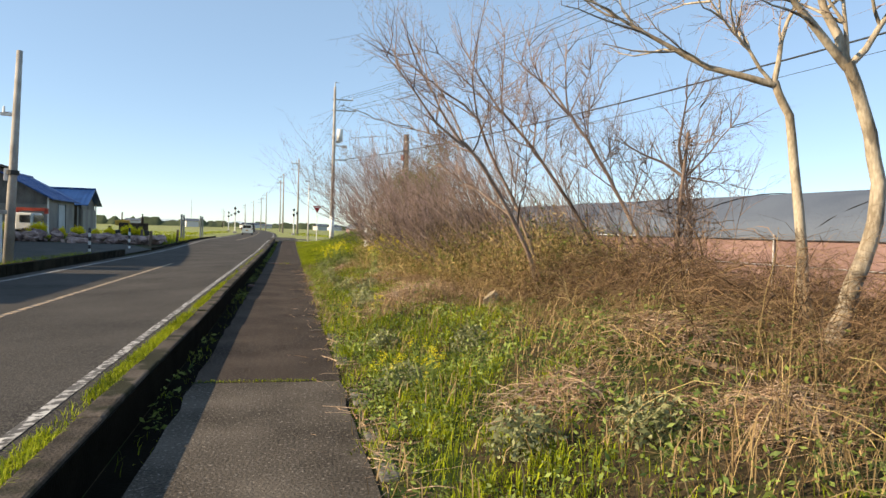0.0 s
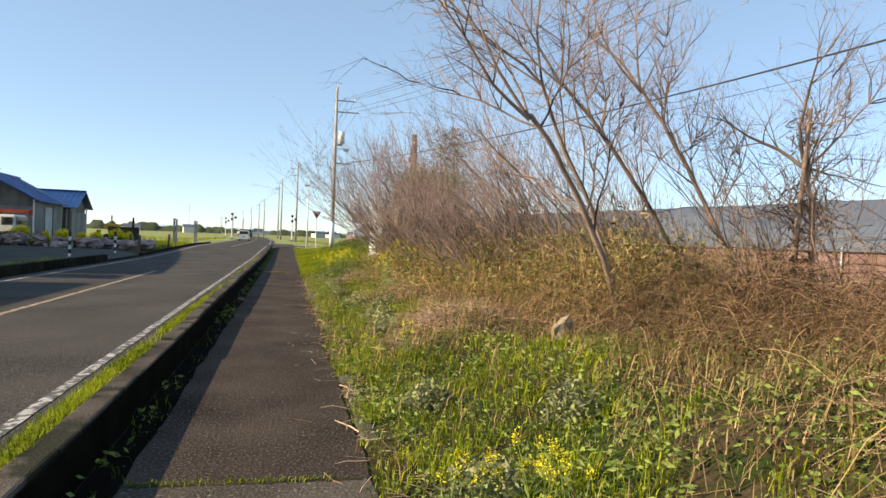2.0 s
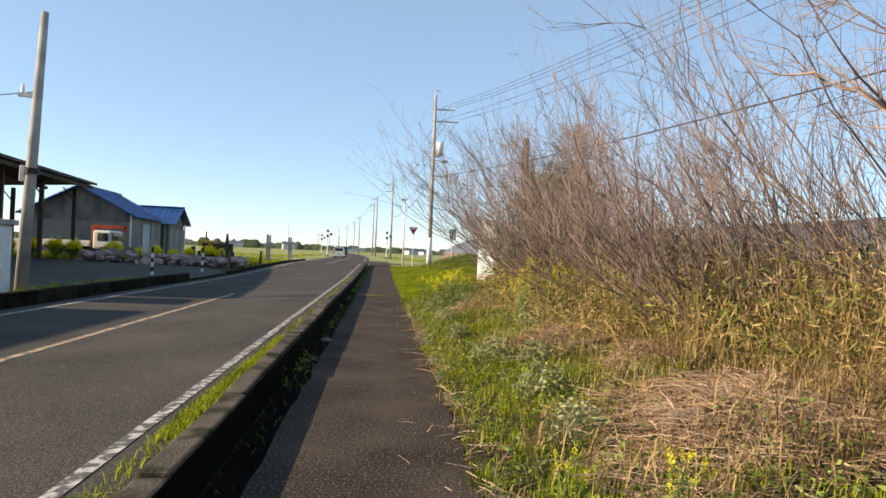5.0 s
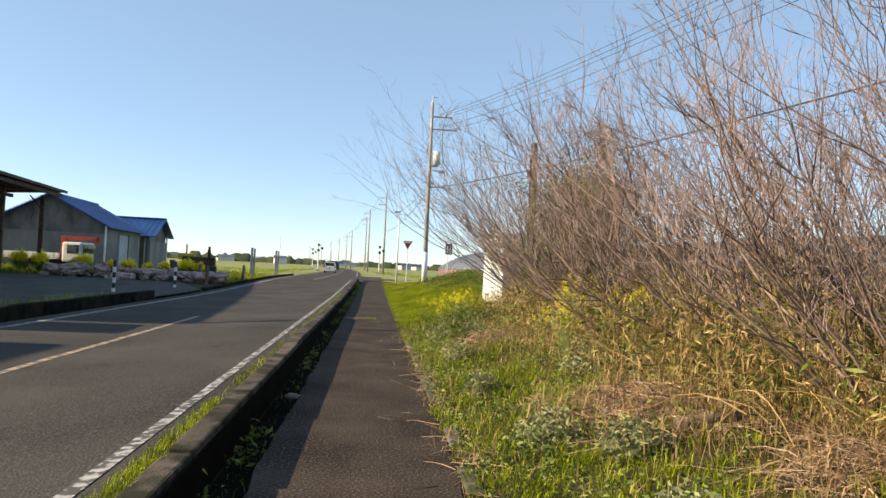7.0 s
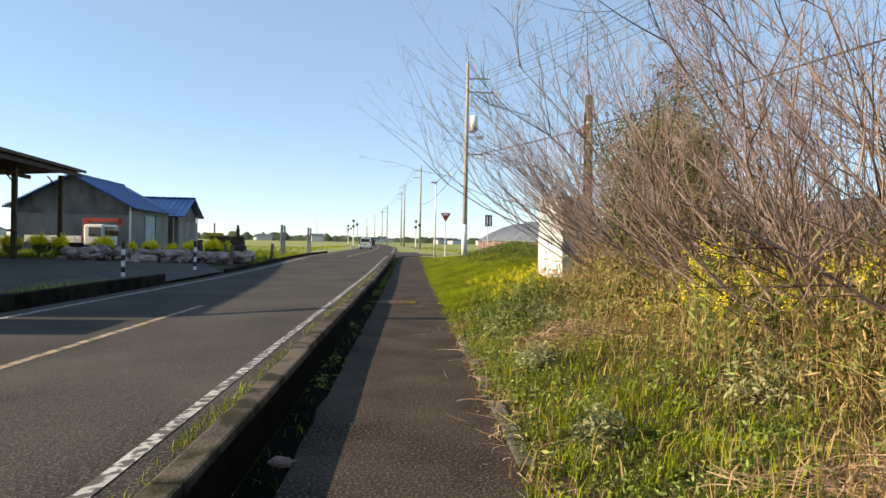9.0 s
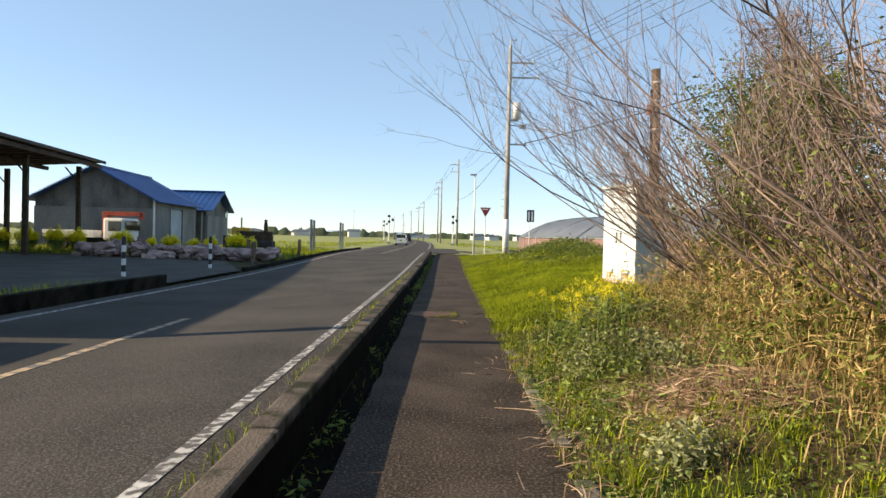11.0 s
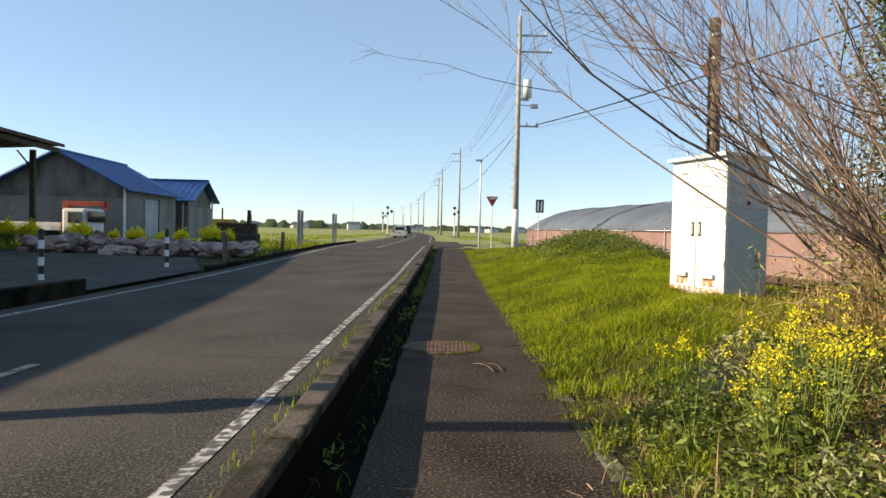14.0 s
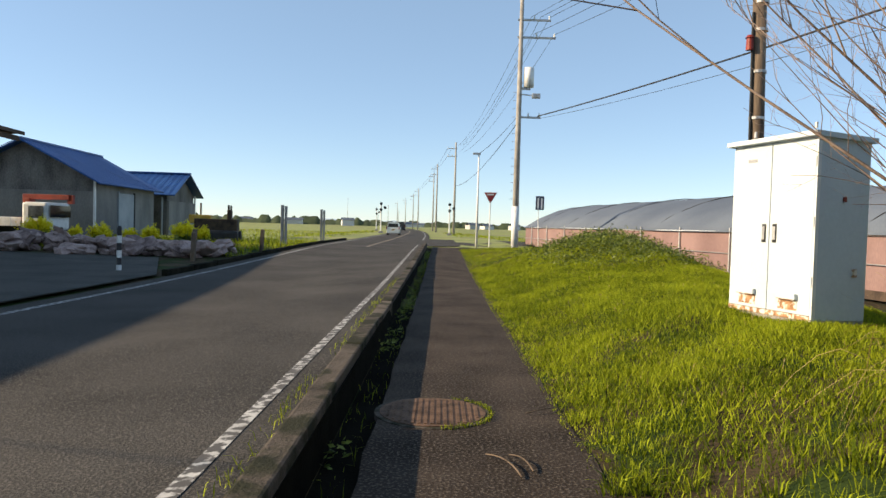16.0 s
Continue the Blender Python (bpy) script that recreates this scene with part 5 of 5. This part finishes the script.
def pale_tree(x, y, seed, trunk, r0, crown, bark=None, label="pale-barked leafless young tree with a forked crown", sides=9, limbs=0):
    """A tree with a given crooked trunk and a forked bare crown."""
    r = np.random.default_rng(seed)
    t = thing("bare_tree", pose(x, y, float(land(x, y)) - 0.05), label, "tree", "bare trees at the thicket's end")
    bark = bark or BARK
    pts = np.array(trunk, float)
    q = np.linspace(0, len(pts) - 1, 14)
    fine = np.stack([np.interp(q, range(len(pts)), pts[:, k]) for k in range(3)], 1) + r.normal(0, 0.008, (14, 3))
    raw("trunk", *tubes([(fine, np.linspace(r0, r0 * 0.62, 14) * (1 + 0.35 * np.exp(-np.arange(14) / 1.2)))], 12), bark, t, smooth=True)
    out = {0: [], 1: [], 2: [], 3: []}
    starts = [(pts[-1] - np.array([0, 0, 0.05]), np.array(way, float), L, r0 * rr) for way, L, rr in crown]
    for _ in range(limbs):
        j = int(r.integers(5, 13))
        along = fine[min(j + 1, 13)] - fine[j - 1]
        starts.append((fine[j], along / np.linalg.norm(along) + r.normal(0, 0.55, 3) + np.array([0, 0, 0.3]), r.uniform(0.9, 1.9), r0 * 0.34))
    for start, way, L, rad in starts:
        p, d = branch(r, start, way, L, rad, 0, out, k=8, wander=0.14, up=0.35)
        for _ in range(sides):
            j = r.integers(2, 7)
            side = r.normal(0, 1, 3)
            p1, d1 = branch(r, p[j], d + 0.8 * side / np.linalg.norm(side), L * r.uniform(0.25, 0.5), r0 * 0.22, 1, out, k=6, wander=0.15)
            for _ in range(6):
                j = r.integers(1, 6)
                side = r.normal(0, 1, 3)
                p2, d2 = branch(r, p1[j], d1 + 0.9 * side / np.linalg.norm(side), r.uniform(0.2, 0.6), r0 * 0.07, 2, out, k=4, wander=0.2)
                for _ in range(2):
                    branch(r, p2[2], d2 + r.normal(0, 0.6, 3), r.uniform(0.08, 0.25), r0 * 0.04, 3, out, k=3)
    for c in out[0]:
        raw("limb", *tubes([c], 8), bark, t, smooth=True)
    raw("branchwork", *tubes(out[1], 5), bark, t)["kind"] = "stuff"
    raw("twig_growth", *tubes(out[2] + out[3], 3), TWIG, t)["kind"] = "stuff"


pale_tree(5.35, 4.7, 31, [(0, 0, 0), (0.24, 0, 0.62), (0.46, 0, 1.17), (0.5, 0, 1.65), (0.36, 0, 2.23), (0.1, 0, 2.78)], 0.085, [((-0.75, 0.1, 0.55), 1.9, 0.55), ((0.1, 0.1, 1), 2.2, 0.6), ((0.75, -0.1, 0.8), 1.6, 0.42), ((-0.1, 0.3, 1), 1.6, 0.3)])
pale_tree(6.8, 6.7, 32, [(0, 0, 0), (-0.08, 0, 0.9), (-0.2, 0, 1.8), (-0.36, 0, 2.75), (-0.6, 0, 3.2)], 0.075, [((-1.0, 0.05, 0.32), 2.9, 0.6), ((0.15, 0, 1), 2.0, 0.5), ((-0.6, 0.2, 0.9), 1.8, 0.35)])
# arching dark trees that lean over the verge
LEANING = "leafless dark-barked young tree leaning far over the verge"
pale_tree(4.5, 9.9, 33, [(0, 0, 0), (-0.32, -0.25, 0.75), (-0.8, -0.5, 1.5), (-1.2, -0.75, 2.0), (-1.6, -0.9, 2.4)], 0.04, [((-1.0, -0.35, 0.45), 2.0, 0.55), ((-0.75, -0.2, 0.9), 2.2, 0.5), ((-0.2, 0.1, 1), 1.9, 0.4)], STEM, LEANING, 8, 5)
pale_tree(4.65, 10.1, 34, [(0, 0, 0), (-0.3, -0.15, 0.8), (-0.7, -0.3, 1.6), (-1.15, -0.4, 2.3), (-1.4, -0.5, 2.9)], 0.03, [((-0.8, -0.2, 0.8), 2.2, 0.6), ((-0.3, 0, 1), 2.2, 0.5), ((-1.0, 0.2, 0.5), 1.4, 0.4)], STEM, LEANING, 8, 5)
pale_tree(7.6, 11.7, 35, [(0, 0, 0), (-0.25, 0, 1.1), (-0.95, 0, 2.3), (-1.4, 0, 3.0), (-2.0, 0, 3.8)], 0.042, [((-0.75, 0, 0.9), 1.9, 0.6), ((-1.0, -0.1, 0.5), 1.8, 0.5), ((-0.1, 0, 1), 1.8, 0.45), ((0.4, 0.1, 1), 1.4, 0.35)], STEM, LEANING, 10, 8)
pale_tree(6.3, 11.0, 36, [(0, 0, 0), (-0.3, 0, 0.9), (-0.9, 0, 1.8), (-1.6, 0, 2.7), (-2.2, 0.1, 3.4)], 0.036, [((-0.8, 0, 0.9), 2.0, 0.6), ((-1.0, 0.2, 0.55), 1.8, 0.5), ((-0.1, 0, 1), 1.9, 0.5)], STEM, LEANING, 10, 8)
pale_tree(6.95, 9.65, 37, [(0, 0, 0), (0.04, 0, 1.0), (0, 0, 1.9), (-0.12, 0, 2.4)], 0.04, [((-0.8, 0, 0.7), 1.5, 0.7), ((-0.25, 0, 1), 1.9, 0.7), ((0.7, 0, 0.8), 1.5, 0.5), ((0.9, 0.2, 0.1), 1.3, 0.4)], STEM, "small bare tree with crooked limbs among brambles", 8, 6)


# ---- vine-hung trees and evergreen climbers ----
def vine_tree(x, y, hgt, seed, green, label, wide=0.35):
    r = np.random.default_rng(seed)
    t = thing("vine_tree", pose(x, y, float(land(x, y)) - 0.05), label, "tree")
    q = np.linspace(0, 1, 9)[:, None]
    trunk = np.concatenate([0.15 * np.sin(q * 3 + seed), 0.1 * np.cos(q * 4), q * hgt], 1)
    raw("trunk", *tubes([(trunk, np.linspace(0.05, 0.025, 9))], 8), STEM, t, smooth=True)
    n = 1500
    z = hgt * (0.35 + 0.65 * r.random(n))
    P = np.stack([N(0, wide, n) * (0.5 + z / hgt * 0.6), N(0, wide, n) * (0.5 + z / hgt * 0.6), z], 1) * 0.8
    chains = []
    for k in range(260 if green else 130):
        p = P[k]
        c = [p]
        d = r.normal(0, 1, 3)
        for _ in range(4):
            d = d * 0.6 + r.normal(0, 0.6, 3) + np.array([0, 0, -0.25])
            c.append(c[-1] + d * 0.11)
        chains.append((np.array(c), np.full(5, 0.006)))
    raw("vine_tangle", *tubes(chains, 3), VINE, t, "brown hanging vine tangle")["kind"] = "stuff"
    m = 2400 if hgt > 5 else 260
    C = np.stack([N(0, wide * 0.7, m), N(0, wide * 0.7, m), hgt * (0.99 - 0.14 * np.abs(N(0, 1, m)))], 1)
    C[:, :2] *= (0.55 + 0.6 * smooth01(0.55, 0.95, C[:, 2:] / hgt))
    raw("dead_crown", *leaves(C, r.uniform(0.08, 0.28, m), r, 0.7, 0.07), VINE, t, "brown withered crown")["kind"] = "stuff"
    if green:
        m = green
        z = hgt * 0.88 * r.random(130) ** 0.85
        K = np.stack([r.normal(0, wide * 1.15, 130), r.normal(0, wide * 1.15, 130), z + 0.08], 1)
        L = K[r.integers(0, 130, m)] + r.normal(0, 1, (m, 3)) * np.array([0.13, 0.13, 0.16])
        L[:, 2] = np.maximum(L[:, 2], 0.06)
        raw("foliage", *leaves(L, r.uniform(0.035, 0.085, m), r, 0.6, 0.5), CLIMBER, t, "glossy evergreen climber leaves")["kind"] = "stuff"


vine_tree(7.1, 30.4, 6.0, 1, 9000, "tall dead tree with a shaggy brown crown and evergreen climbers", 0.5)
vine_tree(6.3, 28.6, 3.9, 6, 9000, "evergreen climbers smothering a small tree", 0.65)
vine_tree(4.75, 24.4, 3.3, 2, 11000, "evergreen climber covering a small tree", 0.5)
vine_tree(4.95, 25.9, 3.6, 7, 12000, "evergreen climbers hanging in the shrubs", 0.5)
vine_tree(6.9, 9.7, 3.1, 3, 0, "small dead tree hung with brown vines", 0.14)
vine_tree(4.0, 21.4, 1.9, 4, 2200, "low bush overgrown with green climbers", 0.4)
vine_tree(5.4, 27.0, 3.9, 5, 17000, "green climbers on a leaning bush", 0.6)

# ---- things on the path and verge ----
mh = thing("manhole_cover", pose(0.03, 28.5, 0.0), "rusty cast-iron manhole cover set in the footpath", "manhole cover")
part("frame_ring", rodded((0, 0, -0.04), (0, 0, 0.006), 0.45, n=40), KERBSTONE, mh)
cov = part("cover", rodded((0, 0, -0.03), (0, 0, 0.012), 0.41, n=40), IRON, mh)
for i in range(-8, 9):
    for j in range(-8, 9):
        a, b = i * 0.048, j * 0.048
        if a * a + b * b < 0.38 ** 2:
            part("tread", boxed(a - 0.012, a + 0.012, b - 0.02, b + 0.02, 0.012, 0.019), IRON, cov)
P = np.stack([0.03 + 0.45 * np.cos(np.linspace(-1.4, 1.2, 260)) + N(0, 0.012, 260), 28.5 + 0.45 * np.sin(np.linspace(-1.4, 1.2, 260)) + N(0, 0.012, 260), np.zeros(260)], 1)
stuff("moss_grass", blades(P, rng.uniform(0.02, 0.06, 260), rng.uniform(0.3, 1, 260), np.full(260, 0.006)), GRASS, "tiny grass round the manhole cover", "grass")
for (x, y, a, L) in ((0.56, 27.1, 1.75, 0.5), (0.64, 27.2, 1.7, 0.36), (0.75, 28.5, 0.2, 0.3)):
    c = [(x + math.cos(a + 0.2 * q) * L * q, y + math.sin(a + 0.5 * q) * L * q, 0.014 + 0.02 * math.sin(q * 3)) for q in np.linspace(0, 1, 7)]
    tagged(raw("stick", *tubes([(c, np.linspace(0.006, 0.004, 7))], 6), WOOD), "short bare stick lying on the footpath", "stick", "sticks on the path")
j = part("path_joint", boxed(PATH_L + 0.3, PATH_R - 0.05, 5.98, 6.02, -0.02, 0.003), EARTH)
tagged(j, "earth-filled joint across the footpath", "joint", kind="structure")
P = scatter(240, -0.35, 0.75, 5.97, 6.04)
P[:, 2] = 0
stuff("joint_grass", blades(P, rng.uniform(0.01, 0.05, len(P)), rng.uniform(0.3, 1, len(P)), np.full(len(P), 0.006)), GRASS, "sparse grass in the joint of the path", "grass")
for x, y, a, L, rr in ((2.55, 10.75, 20, 0.75, 0.06), (2.9, 14.6, 15, 0.6, 0.06), (3.6, 3.4, 130, 0.9, 0.03)):
    lg = thing("log", pose(x, y, float(land(x, y)) + rr * 0.6, 0, 86, a), "weathered grey log lying in the dry litter", "log", "logs in the litter")
    part("trunk", rodded((0, 0, -L / 2), (0, 0, L / 2), rr, rr * 0.8, 10), WOOD, lg, smooth=True)
pale = ROCKS[2].copy()
pale.materials[0] = PALESTONE
wr = new("rock", pale)
wr.matrix_world = pose(3.4, 9.05, float(land(3.4, 9.05)) + 0.1, 20, 0, 40) @ Matrix.Diagonal((0.34, 0.28, 0.3, 1))
tagged(wr, "pale stone half hidden in the grass", "rock")
sx = new("rock", ROCKS[4])
sx.matrix_world = pose(-0.42, 17.0, 0.03) @ Matrix.Diagonal((0.16, 0.12, 0.08, 1))
tagged(sx, "small pale stone in the shade of the kerb", "rock")

# ---- far distance ----
def far_band(name, x0, x1, y, z1, mat, label, step, seed, kind_name):
    r = np.random.default_rng(seed)
    xs = np.arange(x0, x1, step)
    n = len(xs)
    tops = z1 * (0.45 + 0.55 * np.abs(np.convolve(r.normal(size=n + 20), np.ones(4) / 2.2, "same")[10:-10]).clip(0, 1.3))
    z0 = -0.6
    V = np.concatenate([np.stack([xs, np.full(n, y), np.full(n, z0)], 1), np.stack([xs, np.full(n, y) + z1, tops], 1), np.stack([xs, np.full(n, y) + 3 * z1, np.full(n, z0)], 1)])
    i = np.arange(n - 1)
    F = np.concatenate([np.stack([i, i + 1, i + 1 + n, i + n], 1), np.stack([i + n, i + 1 + n, i + 1 + 2 * n, i + 2 * n], 1)])
    return tagged(raw(name, V, F, mat, smooth=False), label, kind_name, kind="stuff")


far_band("far_trees", -420, -60, 700, 7, FARTREE, "dark line of far trees across the fields", 2.5, 3, "trees")
far_band("far_trees", -1400, 1500, 1500, 10, FARTREE, "long low band of far woods on the horizon", 6, 4, "trees")
far_band("far_trees", -60, 320, 950, 7, FARTREE, "far hedges and copses beyond the road", 3, 5, "trees")
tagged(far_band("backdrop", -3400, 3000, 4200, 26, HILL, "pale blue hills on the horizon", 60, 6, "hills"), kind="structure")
for k in range(34):
    x, y = rng.uniform(-420, 330), rng.uniform(560, 900)
    h = thing("far_house", pose(x, y, -0.4, 0, 0, rng.uniform(0, 90)), "small far farmhouse with a pitched roof", "house", "far houses")
    w, d, e = rng.uniform(7, 16), rng.uniform(6, 10), rng.uniform(2.5, 5)
    part("wall", boxed(-w / 2, w / 2, -d / 2, d / 2, 0, e), FARWALL, h)
    part("roof", slab(slabbed([(-w / 2 - 0.5, -d / 2 - 0.5, e), (w / 2 + 0.5, -d / 2 - 0.5, e), (w / 2 + 0.5, 0, e + 2), (-w / 2 - 0.5, 0, e + 2)], 0.1), [(w / 2 + 0.5, d / 2 + 0.5, e), (-w / 2 - 0.5, d / 2 + 0.5, e), (-w / 2 - 0.5, 0, e + 2), (w / 2 + 0.5, 0, e + 2)], 0.1), GREYNET, h)

# ---- kerbs, block by block ----
def kerb(name, x, y0, y1, w, h, label, block=2.0, lift=0.0, mat=KERBSTONE):
    k = thing(name, pose(x, y0, 0), label, "kerb")
    k["kind"] = "structure"
    bm = boxed(-w / 2, w / 2, 0.006, block - 0.006, -0.14, h, bevel=0.02)
    me = bpy.data.meshes.new("kerb_block")
    bm.to_mesh(me)
    bm.free()
    me.materials.append(mat)
    y = y0
    while y < y1:
        o = new("kerb_block", me)
        o.parent = k
        o.location = (rng.normal() * 0.006, y - y0, float(rise(y) + lift * smooth01(8, 22, y)) + rng.normal() * 0.004)
        o.rotation_euler = (rng.normal() * 0.002, rng.normal() * 0.006, rng.normal() * 0.002)
        y += block
    return k


main_kerb = kerb("kerb", PATH_L - 0.085, -8, 62, 0.17, 0.22, "weathered concrete kerb between road and footpath", lift=0.05)
# far-side kerbs, blackened in colour to stand for shade
kerb("kerb", ROAD_L - 0.35, -6, 33, 0.2, 0.26, "dark mossy concrete kerb along the yard side", mat=SHADEKERB)
kerb("kerb", ROAD_L - 0.3, 41, 75, 0.16, 0.12, "low dark kerb beside the far lane", mat=SHADEKERB)
# thin black strip added to paint shade on the kerb's path-side face
part("algae_crust", boxed(0.088, 0.1, 0, 70, -0.14, 0.2), SHADEDARK, main_kerb, "black algae crust on the shaded face")
edging = kerb("edging", PATH_R + 0.1, -4, 61, 0.13, 0.012, "old concrete edging sunk beside the footpath", 0.6, mat=EDGING)
for o in list(edging.children):
    if rng.random() < 0.5 or o.location.y > 32:
        bpy.data.objects.remove(o)
